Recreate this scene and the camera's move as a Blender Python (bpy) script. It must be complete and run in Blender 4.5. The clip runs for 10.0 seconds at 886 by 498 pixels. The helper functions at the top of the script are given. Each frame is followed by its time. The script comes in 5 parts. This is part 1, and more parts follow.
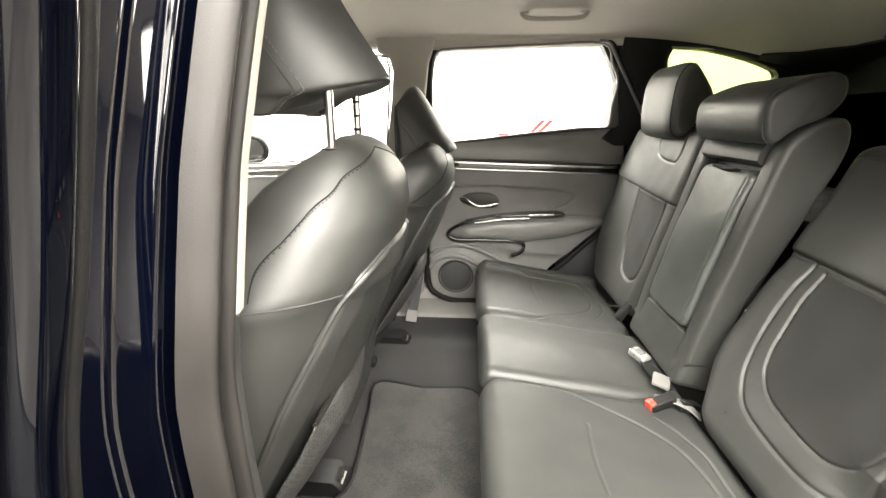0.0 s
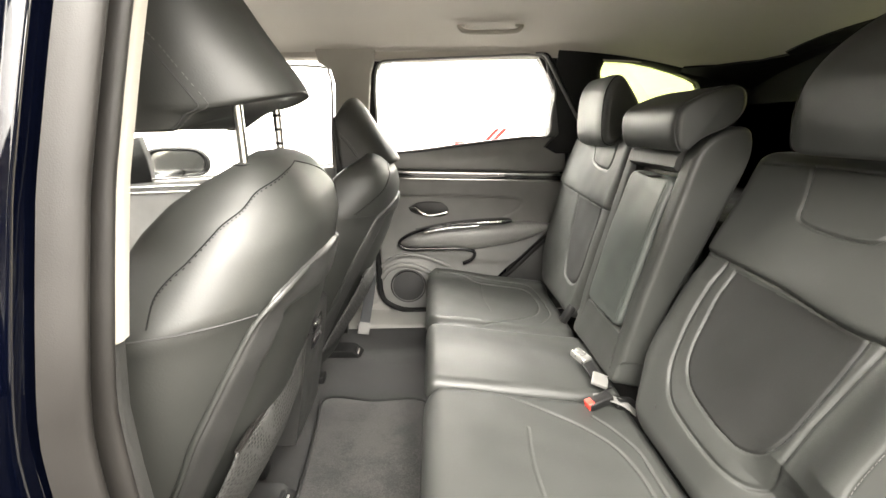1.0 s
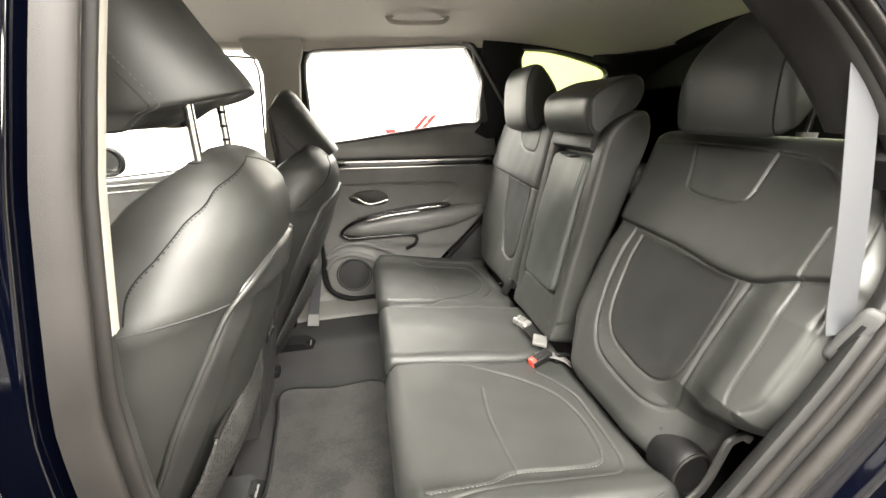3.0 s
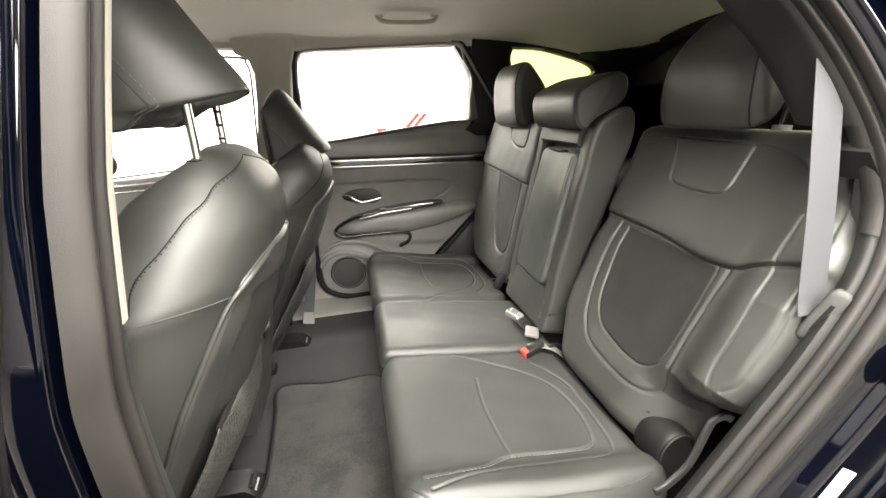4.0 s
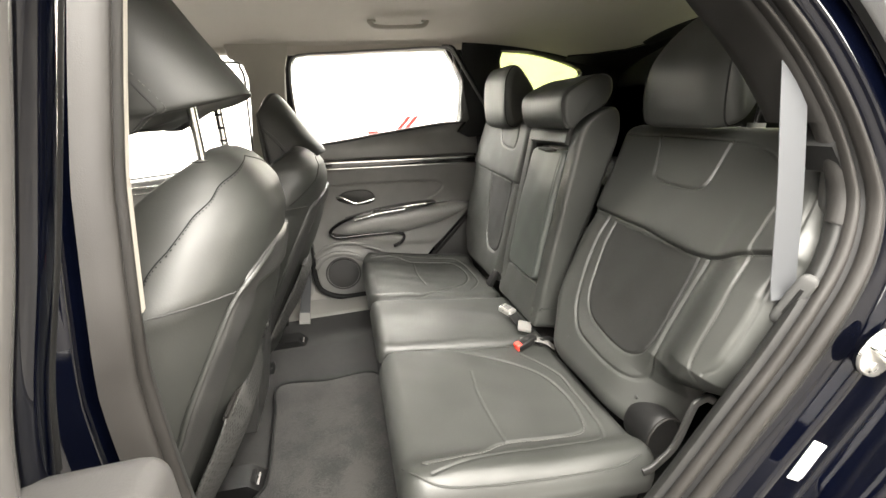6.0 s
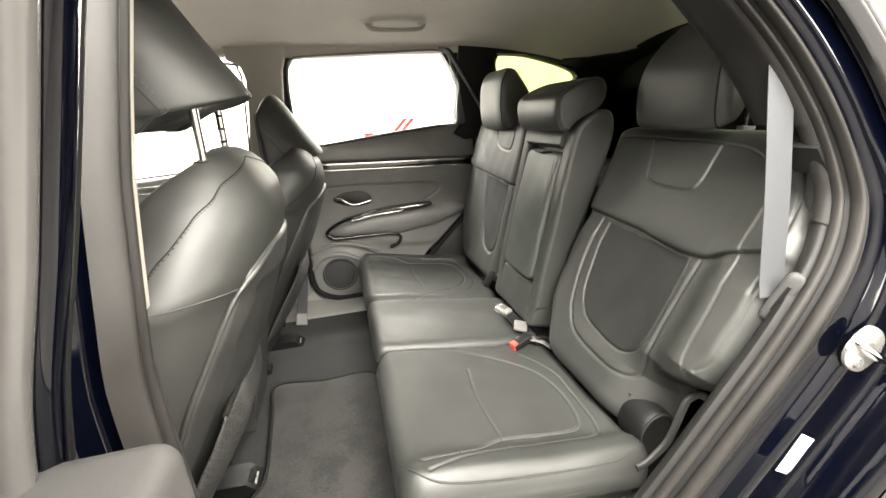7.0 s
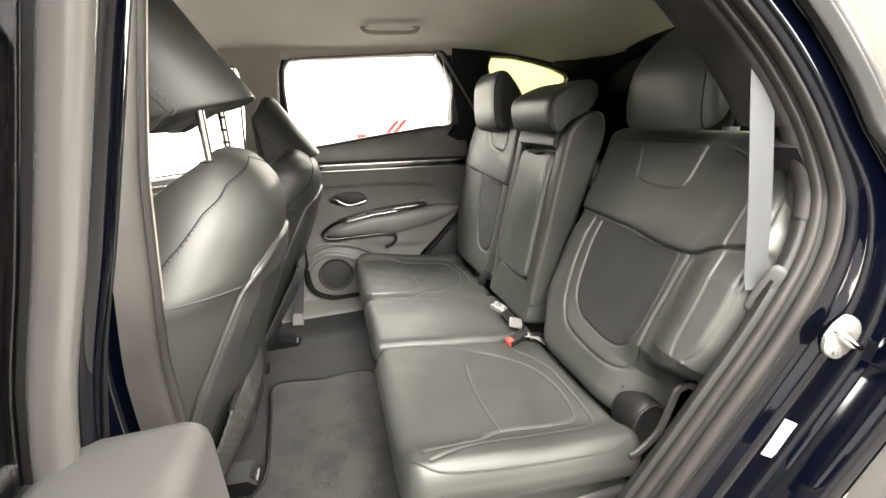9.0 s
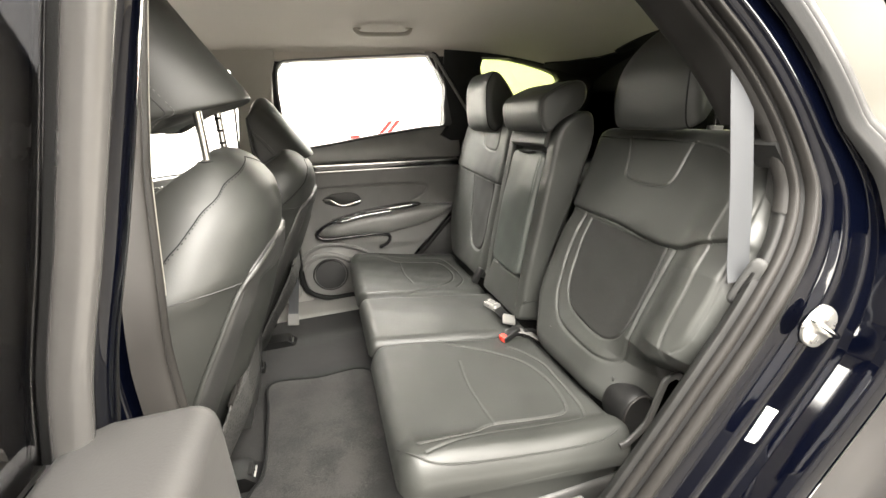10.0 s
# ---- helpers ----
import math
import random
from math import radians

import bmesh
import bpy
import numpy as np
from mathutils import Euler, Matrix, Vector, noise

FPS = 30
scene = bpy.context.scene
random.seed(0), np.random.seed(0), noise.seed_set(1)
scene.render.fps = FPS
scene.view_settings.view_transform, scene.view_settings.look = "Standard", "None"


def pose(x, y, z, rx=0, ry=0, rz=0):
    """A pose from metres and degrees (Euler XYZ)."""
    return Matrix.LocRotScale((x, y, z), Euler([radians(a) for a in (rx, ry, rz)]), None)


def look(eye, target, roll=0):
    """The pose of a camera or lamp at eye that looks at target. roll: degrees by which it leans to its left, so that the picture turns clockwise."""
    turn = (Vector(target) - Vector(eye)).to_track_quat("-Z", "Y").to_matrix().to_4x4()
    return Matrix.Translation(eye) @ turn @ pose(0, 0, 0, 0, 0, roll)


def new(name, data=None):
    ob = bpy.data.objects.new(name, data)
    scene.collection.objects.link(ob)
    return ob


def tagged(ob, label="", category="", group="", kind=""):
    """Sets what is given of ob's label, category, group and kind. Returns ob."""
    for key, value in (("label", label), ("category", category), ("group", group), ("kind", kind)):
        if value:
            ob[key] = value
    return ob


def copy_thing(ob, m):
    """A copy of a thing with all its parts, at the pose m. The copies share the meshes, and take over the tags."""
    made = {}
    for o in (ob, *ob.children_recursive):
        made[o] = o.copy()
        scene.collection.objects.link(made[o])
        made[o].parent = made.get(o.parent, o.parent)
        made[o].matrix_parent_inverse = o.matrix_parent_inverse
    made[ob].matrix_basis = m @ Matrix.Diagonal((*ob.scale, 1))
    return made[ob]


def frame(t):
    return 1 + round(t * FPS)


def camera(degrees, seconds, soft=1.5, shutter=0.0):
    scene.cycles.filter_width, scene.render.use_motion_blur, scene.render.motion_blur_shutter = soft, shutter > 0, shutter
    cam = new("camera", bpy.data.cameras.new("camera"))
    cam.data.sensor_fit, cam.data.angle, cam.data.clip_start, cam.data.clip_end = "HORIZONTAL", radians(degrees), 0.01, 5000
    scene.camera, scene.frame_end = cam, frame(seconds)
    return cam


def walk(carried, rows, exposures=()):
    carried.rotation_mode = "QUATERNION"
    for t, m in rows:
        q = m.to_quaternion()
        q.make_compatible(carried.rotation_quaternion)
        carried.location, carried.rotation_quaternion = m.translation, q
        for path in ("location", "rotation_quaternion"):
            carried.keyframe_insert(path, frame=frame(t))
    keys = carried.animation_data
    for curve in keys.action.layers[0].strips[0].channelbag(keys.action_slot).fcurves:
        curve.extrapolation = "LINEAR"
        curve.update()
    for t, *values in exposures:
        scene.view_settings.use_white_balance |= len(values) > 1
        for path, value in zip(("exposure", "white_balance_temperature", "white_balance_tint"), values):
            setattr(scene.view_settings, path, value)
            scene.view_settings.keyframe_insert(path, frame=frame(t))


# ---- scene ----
cam = camera(95.4, 10.0)
PATH = [
    (0, (0.195, -1.008, 1.234), (0.07, 0.891, 0.619), -0.1),
    (0.5, (0.242, -0.998, 1.238), (0.182, 0.916, 0.661), -0.4),
    (1, (0.257, -1.006, 1.24), (0.304, 0.908, 0.661), -0.6),
    (1.5, (0.253, -1.016, 1.245), (0.412, 0.886, 0.648), -1),
    (2, (0.245, -1.034, 1.247), (0.499, 0.851, 0.628), -1.3),
    (2.5, (0.233, -1.052, 1.25), (0.548, 0.818, 0.614), -1.7),
    (4, (0.221, -1.094, 1.247), (0.604, 0.758, 0.594), -2.7),
    (4.5, (0.219, -1.101, 1.249), (0.612, 0.748, 0.595), -3),
    (5, (0.216, -1.109, 1.248), (0.619, 0.739, 0.597), -3.1),
    (5.5, (0.212, -1.118, 1.246), (0.623, 0.729, 0.598), -3.2),
    (7, (0.203, -1.139, 1.245), (0.644, 0.705, 0.61), -3),
    (7.5, (0.199, -1.142, 1.246), (0.649, 0.701, 0.612), -3),
    (8, (0.194, -1.147, 1.244), (0.651, 0.694, 0.613), -3),
    (8.5, (0.189, -1.152, 1.245), (0.656, 0.688, 0.615), -3),
    (9, (0.185, -1.159, 1.245), (0.664, 0.678, 0.615), -3),
    (9.5, (0.184, -1.169, 1.245), (0.676, 0.665, 0.617), -3.1),
    (10, (0.18, -1.178, 1.244), (0.688, 0.651, 0.616), -3.2),
]
walk(cam, [(t, look(eye, target, roll)) for t, eye, target, roll in PATH], [(0, 0.36), (1, 0.42), (2, 0.32), (3, 0.20), (4.5, 0.10), (10, 0.09)])
scene.view_settings.exposure = 0.0

# ---- light: a closed showroom with rows of ceiling lamps ----
world = bpy.data.worlds.new("world")
scene.world = world
world.use_nodes = True
world.node_tree.nodes["Background"].inputs[0].default_value = (0.9, 0.95, 1.0, 1)
world.node_tree.nodes["Background"].inputs[1].default_value = 0.02


def lamp(name, at, target, sx, sy, watts, colour=(1.0, 0.95, 0.87)):
    data = bpy.data.lights.new(name, "AREA")
    data.shape, data.size, data.size_y, data.energy, data.color = "RECTANGLE", sx, sy, watts, colour
    ob = new(name, data)
    ob.matrix_world = look(at, target)
    return ob


CEIL = 3.3
LAMPS = [(-3.0, -2.6), (0.3, -2.0), (5.4, -2.0), (0.4, -3.9), (2.6, -4.6), (-1.8, -3.6), (-3.2, 2.3), (-0.6, 2.3), (2.0, 2.3), (4.6, 2.3), (-1.4, -0.2), (2.8, -0.2)]
WATTS = 580.0
for lx, ly in LAMPS:
    lamp("panel_light", (lx, ly, CEIL - 0.09), (lx, ly + 0.001, 0), 2.3, 1.7, WATTS * (1.3 if ly > 1 else 0.5 if lx < -1 and ly < -1 else 1.02))


# ---- materials ----
def material(name):
    m = bpy.data.materials.new(name)
    m.use_nodes = True
    n, l = m.node_tree.nodes, m.node_tree.links
    return m, n, l, n["Principled BSDF"]


def rgb(c):
    return (c[0], c[1], c[2], 1)


def surface(name, colour, rough, metal=0.0, spread=0.15, grain=0.0, grain_size=600.0, blotch=6.0, bump=0.0,
            bump_size=1200.0, voronoi=False, coat=0.0, rough_spread=0.08, specular=0.5, emission=0.0, sheen=0.0, low=0.3, high=0.7):
    """A material with colour and gloss that vary at two scales, and fine relief."""
    m, n, l, p = material(name)
    geo = n.new("ShaderNodeTexCoord")
    big = n.new("ShaderNodeTexNoise")
    big.inputs["Scale"].default_value, big.inputs["Detail"].default_value = blotch, 5
    l.new(geo.outputs["Object"], big.inputs["Vector"])
    fine = n.new("ShaderNodeTexNoise")
    fine.inputs["Scale"].default_value, fine.inputs["Detail"].default_value = grain_size, 2
    l.new(geo.outputs["Object"], fine.inputs["Vector"])
    mix = n.new("ShaderNodeMath")
    mix.operation = "MULTIPLY_ADD"
    l.new(fine.outputs["Fac"], mix.inputs[0])
    mix.inputs[1].default_value = grain
    l.new(big.outputs["Fac"], mix.inputs[2])
    ramp = n.new("ShaderNodeValToRGB")
    l.new(mix.outputs[0], ramp.inputs[0])
    lo, hi = [max(0.0, c * (1 - spread)) for c in colour], [min(1.0, c * (1 + spread)) for c in colour]
    ramp.color_ramp.elements[0].position, ramp.color_ramp.elements[0].color = low + grain * 0.4, rgb(lo)
    ramp.color_ramp.elements[1].position, ramp.color_ramp.elements[1].color = high + grain * 0.6, rgb(hi)
    l.new(ramp.outputs[0], p.inputs["Base Color"])
    rr = n.new("ShaderNodeMapRange")
    l.new(big.outputs["Fac"], rr.inputs[0])
    rr.inputs[1].default_value, rr.inputs[2].default_value = 0.3, 0.7
    rr.inputs[3].default_value, rr.inputs[4].default_value = max(0.02, rough - rough_spread), rough + rough_spread
    l.new(rr.outputs[0], p.inputs["Roughness"])
    p.inputs["Metallic"].default_value = metal
    p.inputs["Specular IOR Level"].default_value = specular
    p.inputs["Coat Weight"].default_value = coat
    p.inputs["Coat Roughness"].default_value = 0.03
    p.inputs["Sheen Weight"].default_value = sheen
    if bump:
        if voronoi:
            tex = n.new("ShaderNodeTexVoronoi")
            tex.inputs["Scale"].default_value = bump_size
            out = tex.outputs["Distance"]
        else:
            tex = n.new("ShaderNodeTexNoise")
            tex.inputs["Scale"].default_value, tex.inputs["Detail"].default_value = bump_size, 3
            out = tex.outputs["Fac"]
        l.new(geo.outputs["Object"], tex.inputs["Vector"])
        b = n.new("ShaderNodeBump")
        b.inputs["Strength"].default_value, b.inputs["Distance"].default_value = bump, 0.001
        l.new(out, b.inputs["Height"])
        l.new(b.outputs[0], p.inputs["Normal"])
    if emission:
        p.inputs["Emission Color"].default_value = rgb(colour)
        p.inputs["Emission Strength"].default_value = emission
    return m


def glass(name, colour, rough=0.0, ior=1.45):
    m, n, l, p = material(name)
    p.inputs["Base Color"].default_value = rgb(colour)
    p.inputs["Roughness"].default_value, p.inputs["IOR"].default_value = rough, ior
    p.inputs["Transmission Weight"].default_value = 1.0
    return m


LEATHER = surface("black_leather", (0.0225, 0.0236, 0.0214), 0.50, spread=0.16, blotch=5, bump=0.14, bump_size=420, specular=0.52, rough_spread=0.06)
# seat back inserts; also the shaded bench front, darkened by this colour
LEATHER_DULL = surface("perforated_and_shaded_leather", (0.0120, 0.0121, 0.0114), 0.55, spread=0.15, blotch=6, bump=0.15, bump_size=300, specular=0.32)
# seat leather made lighter: the armrest's reflected sheen is in the colour
LEATHER_ARM_SHEEN = surface("armrest_leather_sheen", (0.042, 0.047, 0.043), 0.38, spread=0.12, blotch=5, bump=0.1, bump_size=300, specular=0.7)
THREAD = surface("grey_thread", (0.075, 0.073, 0.070), 0.7, spread=0.2)
THREAD_DARK = surface("dark_thread", (0.03, 0.03, 0.03), 0.7)
THREAD_BLACK = surface("black_thread", (0.006, 0.006, 0.006), 0.8, specular=0.2)
PLASTIC = surface("dark_grey_plastic", (0.030, 0.030, 0.029), 0.42, spread=0.12, blotch=14, bump=0.25, bump_size=700)
PLASTIC_BLACK = surface("black_plastic", (0.006, 0.006, 0.006), 0.5, spread=0.2, blotch=14, bump=0.25, bump_size=700, specular=0.25)
PLASTIC_MID = surface("mid_grey_plastic", (0.11, 0.108, 0.103), 0.5, spread=0.08, blotch=10, bump=0.2, bump_size=800)
PLASTIC_PALE = surface("pale_grey_plastic", (0.29, 0.272, 0.24), 0.55, spread=0.06, blotch=8, bump=0.15, bump_size=800)
DOOR_SOFT = surface("soft_door_plastic", (0.165, 0.164, 0.158), 0.38, spread=0.12, blotch=9, bump=0.12, bump_size=350)
PLASTIC_SILL = surface("light_grey_sill_plastic", (0.20, 0.195, 0.185), 0.45, spread=0.08, blotch=10, bump=0.2, bump_size=800)
PLASTIC_TONGUE = surface("belt_tongue_plastic", (0.045, 0.045, 0.044), 0.6, spread=0.08, specular=0.2)
PLASTIC_TRIM = surface("doorway_trim_plastic", (0.012, 0.012, 0.0114), 0.5, spread=0.1, blotch=14, bump=0.25, bump_size=700, specular=0.22)
HEADLINER = surface("headliner_fabric", (0.365, 0.338, 0.298), 0.95, spread=0.07, grain=0.3, grain_size=900, blotch=3, bump=0.35, bump_size=1500, sheen=0.2)
CARPET = surface("dark_carpet", (0.0056, 0.0054, 0.0052), 0.95, spread=0.6, grain=0.5, grain_size=300, blotch=14, bump=1.0, bump_size=700, sheen=0.08, low=0.38, high=0.64)
MAT_CARPET = surface("floor_mat_carpet", (0.0095, 0.0089, 0.0083), 0.95, spread=0.95, grain=0.55, grain_size=300, blotch=13, bump=1.0, bump_size=600, sheen=0.10, low=0.42, high=0.54)
RUBBER = surface("seal_rubber", (0.0155, 0.0145, 0.0135), 0.46, specular=0.20, spread=0.12, blotch=12, bump=0.15, bump_size=900)
PLASTIC_DOOR = surface("grey_door_plastic", (0.037, 0.036, 0.035), 0.48, spread=0.1, blotch=14, bump=0.12, bump_size=600, specular=0.4)
FRAME_TRIM = surface("satin_grey_frame", (0.058, 0.056, 0.054), 0.25, spread=0.1, blotch=14, bump=0.02, bump_size=1500, specular=0.9, rough_spread=0.03)
PLASTIC_LOW = surface("dark_pillar_plastic", (0.0125, 0.0118, 0.0110), 0.6, spread=0.1, blotch=14, bump=0.25, bump_size=700, specular=0.22)
RUBBER_BLACK = surface("black_rubber", (0.006, 0.006, 0.006), 0.55, spread=0.2, bump=0.2, specular=0.2)
PAINT = surface("dark_blue_paint", (0.0004, 0.0006, 0.0019), 0.5, spread=0.2, metal=0.0, grain=0.2, grain_size=2500, coat=1.0, rough_spread=0.04, specular=0.0)
PAINT.node_tree.nodes["Principled BSDF"].inputs["Coat Roughness"].default_value = 0.04
PAINT.node_tree.nodes["Principled BSDF"].inputs["Coat IOR"].default_value = 1.44
GLOSS = surface("gloss_black", (0.008, 0.008, 0.009), 0.08, spread=0.1, coat=0.6, rough_spread=0.03)
CHROME = surface("chrome", (0.82, 0.82, 0.80), 0.12, metal=1.0, spread=0.05, rough_spread=0.04)
SATIN = surface("satin_silver", (0.70, 0.70, 0.68), 0.25, metal=1.0, spread=0.05, rough_spread=0.06)
STEEL = surface("zinc_steel", (0.70, 0.69, 0.66), 0.30, metal=0.9, spread=0.06, blotch=30, rough_spread=0.06, bump=0.04, bump_size=300)
WEBBING = surface("grey_belt_webbing", (0.042, 0.044, 0.047), 0.75, specular=0.25, spread=0.06, grain=0.4, grain_size=900, bump=0.3, bump_size=700)
RED = surface("red_plastic", (0.65, 0.045, 0.03), 0.35, spread=0.1)
RED_SIGN = surface("red_sign_paint", (0.21, 0.010, 0.009), 0.7, spread=0.1, specular=0.1)
PAPER = surface("white_label_paper", (0.82, 0.82, 0.80), 0.5, spread=0.03)
INK = surface("grey_print", (0.30, 0.30, 0.31), 0.6, spread=0.1)
SPEAKER = surface("speaker_cloth", (0.028, 0.028, 0.028), 0.7, spread=0.2, bump=0.8, bump_size=350, voronoi=True)
WALL = surface("white_wall_paint", (0.80, 0.79, 0.76), 0.7, spread=0.03, blotch=1.2, bump=0.15, bump_size=120)
WALL_DIM = surface("dull_grey_wall_paint", (0.22, 0.213, 0.206), 0.75, spread=0.06, blotch=0.8, bump=0.15, bump_size=120)
WALL_TAN = surface("tan_wall_paint", (0.42, 0.385, 0.315), 0.75, spread=0.05, blotch=1.0, bump=0.15, bump_size=120)
CONCRETE = surface("polished_concrete", (0.11, 0.105, 0.098), 0.4, spread=0.18, blotch=1.4, grain=0.2, grain_size=60, bump=0.15, bump_size=80)
CEILING = surface("ceiling_paint", (0.62, 0.60, 0.56), 0.85, spread=0.05, blotch=1.0, bump=0.2, bump_size=60)
TUBE = surface("lamp_diffuser", (1.0, 0.95, 0.88), 0.5, spread=0.0, emission=6.0)
GLASS = glass("clear_glass", (0.97, 0.99, 0.97))
GLASS_TINT = glass("tinted_glass", (0.17, 0.20, 0.075))
# opaque beige in place of the room mirrored in the quarter glass
REFLECTION_BEIGE = surface("beige_reflection_glass", (0.036, 0.034, 0.027), 0.5, metal=0.0, specular=0.12, spread=0.03, rough_spread=0.02)
GLASS_DOOR = glass("door_glass", (0.10, 0.10, 0.105))


def net(name, thread, hole, scale):
    """Open-weave elastic net: pale strands round dark cells."""
    m, n, l, p = material(name)
    geo = n.new("ShaderNodeTexCoord")
    cells = n.new("ShaderNodeTexVoronoi")
    cells.feature = "DISTANCE_TO_EDGE"
    cells.inputs["Scale"].default_value, cells.inputs["Randomness"].default_value = scale, 0.35
    l.new(geo.outputs["Object"], cells.inputs["Vector"])
    ramp = n.new("ShaderNodeValToRGB")
    l.new(cells.outputs["Distance"], ramp.inputs[0])
    ramp.color_ramp.elements[0].position, ramp.color_ramp.elements[0].color = 0.08, rgb(thread)
    ramp.color_ramp.elements[1].position, ramp.color_ramp.elements[1].color = 0.28, rgb(hole)
    l.new(ramp.outputs[0], p.inputs["Base Color"])
    b = n.new("ShaderNodeBump")
    b.invert = True
    b.inputs["Strength"].default_value, b.inputs["Distance"].default_value = 0.8, 0.002
    l.new(cells.outputs["Distance"], b.inputs["Height"])
    l.new(b.outputs[0], p.inputs["Normal"])
    p.inputs["Roughness"].default_value = 0.65
    return m


MESH_NET = net("pocket_net", (0.052, 0.052, 0.050), (0.007, 0.007, 0.0068), 130)


# ---- mesh helpers ----
def link(name, bm, mat, parent=None, label="", smooth=True, angle=45):
    bmesh.ops.recalc_face_normals(bm, faces=bm.faces)
    me = bpy.data.meshes.new(name)
    bm.to_mesh(me)
    bm.free()
    if smooth:
        me.polygons.foreach_set("use_smooth", [True] * len(me.polygons))
        me.set_sharp_from_angle(angle=radians(angle))
    me.materials.append(mat)
    ob = new(name, me)
    if parent is not None:
        ob.parent = parent
        ob.matrix_parent_inverse = parent.matrix_world.inverted()
    if label:
        ob["label"] = label
    if name == "stitching":
        ob["kind"] = "stuff"
    return ob


def part(name, bm, mat, parent, label="", smooth=True, angle=45):
    return link(name, bm, mat, parent, label, smooth, angle)


def thing(name, at, label, category, group="", kind=""):
    ob = new(name)
    ob.matrix_world = pose(*at)
    bpy.context.view_layer.update()
    return tagged(ob, label, category, group, kind)


def add_rings(bm, rings, caps=True, closed=True, loop=False):
    """Skin between rings of points with equal counts."""
    vs = [[bm.verts.new(p) for p in r] for r in rings]
    pairs = list(zip(vs, vs[1:])) + ([(vs[-1], vs[0])] if loop else [])
    for a, b in pairs:
        n = len(a)
        for i in range(n if closed else n - 1):
            j = (i + 1) % n
            bm.faces.new((a[i], a[j], b[j], b[i]))
    if caps and closed and not loop:
        bm.faces.new(vs[0])
        bm.faces.new(list(reversed(vs[-1])))
    return vs


def rings_mesh(rings, **kw):
    bm = bmesh.new()
    add_rings(bm, rings, **kw)
    return bm


def smooth_path(points, per=8, closed=False):
    """Catmull-Rom through the points."""
    p = [Vector(q) for q in points]
    n = len(p)
    out = []
    for i in range(n if closed else n - 1):
        a, b = p[i], p[(i + 1) % n]
        before = p[i - 1] if (i > 0 or closed) else a * 2 - b
        after = p[(i + 2) % n] if (i + 2 < n or closed) else b * 2 - a
        for k in range(per):
            t = k / per
            out.append(0.5 * ((2 * a) + (b - before) * t + (2 * before - 5 * a + 4 * b - after) * t * t
                              + (3 * a - before - 3 * b + after) * t ** 3))
    if not closed:
        out.append(p[-1])
    return out


def sweep(bm, path, profile, up=(0, 0, 1), closed=False):
    """Sweep a closed 2D profile (side, up) along a path."""
    up = Vector(up)
    path = [Vector(q) for q in path]
    rings = []
    n = len(path)
    for i, q in enumerate(path):
        if closed:
            t = path[(i + 1) % n] - path[i - 1]
        else:
            t = path[min(i + 1, n - 1)] - path[max(i - 1, 0)]
        t.normalize()
        s = t.cross(up)
        if s.length < 1e-4:
            s = t.cross(Vector((1, 0, 0)))
        s.normalize()
        u = s.cross(t)
        rings.append([q + s * a + u * b for a, b in profile])
    add_rings(bm, rings, loop=closed)


def circle(r, n=10, rx=None):
    return [((rx or r) * math.cos(2 * math.pi * i / n), r * math.sin(2 * math.pi * i / n)) for i in range(n)]


def rounded(w, h, r, n=4):
    """A rounded rectangle, centred."""
    out = []
    for cx, cy, a0 in ((w / 2 - r, h / 2 - r, 0), (-w / 2 + r, h / 2 - r, 90), (-w / 2 + r, -h / 2 + r, 180), (w / 2 - r, -h / 2 + r, 270)):
        for k in range(n + 1):
            a = radians(a0 + 90 * k / n)
            out.append((cx + r * math.cos(a), cy + r * math.sin(a)))
    return out


def tube(path, r, n=10, up=(0, 0, 1), closed=False):
    bm = bmesh.new()
    sweep(bm, path, circle(r, n), up, closed)
    return bm


def strip(path, w, h, r=None, up=(0, 0, 1), closed=False):
    bm = bmesh.new()
    sweep(bm, path, rounded(w, h, r if r else min(w, h) * 0.3), up, closed)
    return bm


def block(x0, x1, y0, y1, z0, z1, r=0.006, seg=3):
    bm = bmesh.new()
    bmesh.ops.create_cube(bm, size=1)
    for v in bm.verts:
        v.co = ((x0 + x1) / 2 + v.co.x * (x1 - x0), (y0 + y1) / 2 + v.co.y * (y1 - y0), (z0 + z1) / 2 + v.co.z * (z1 - z0))
    if r > 0:
        bmesh.ops.bevel(bm, geom=bm.edges[:], offset=r, segments=seg, affect="EDGES", profile=0.5)
    return bm


def slab(outline, place, depth, r=0.004):
    """A plate from a 2D outline: place(a, b, h) gives the world point; its face is at h = 0 and its back at h = -depth, with a rounded rim."""
    n = len(outline)
    cx, cy = sum(p[0] for p in outline) / n, sum(p[1] for p in outline) / n
    inner = []
    for i in range(n):
        a, b, c = Vector(outline[i - 1]), Vector(outline[i]), Vector(outline[(i + 1) % n])
        t = (c - a).normalized()
        s = Vector((-t.y, t.x))
        if s.dot(Vector((cx, cy)) - b) < 0:
            s.negate()
        inner.append(b + s * r)
    bm = bmesh.new()
    rings = [[place(p[0], p[1], -depth) for p in outline], [place(p[0], p[1], -r) for p in outline],
             [place(p.x * 0.3 + q[0] * 0.7, p.y * 0.3 + q[1] * 0.7, -0.3 * r) for p, q in zip(inner, outline)],
             [place(p.x, p.y, 0) for p in inner]]
    add_rings(bm, rings)
    return bm


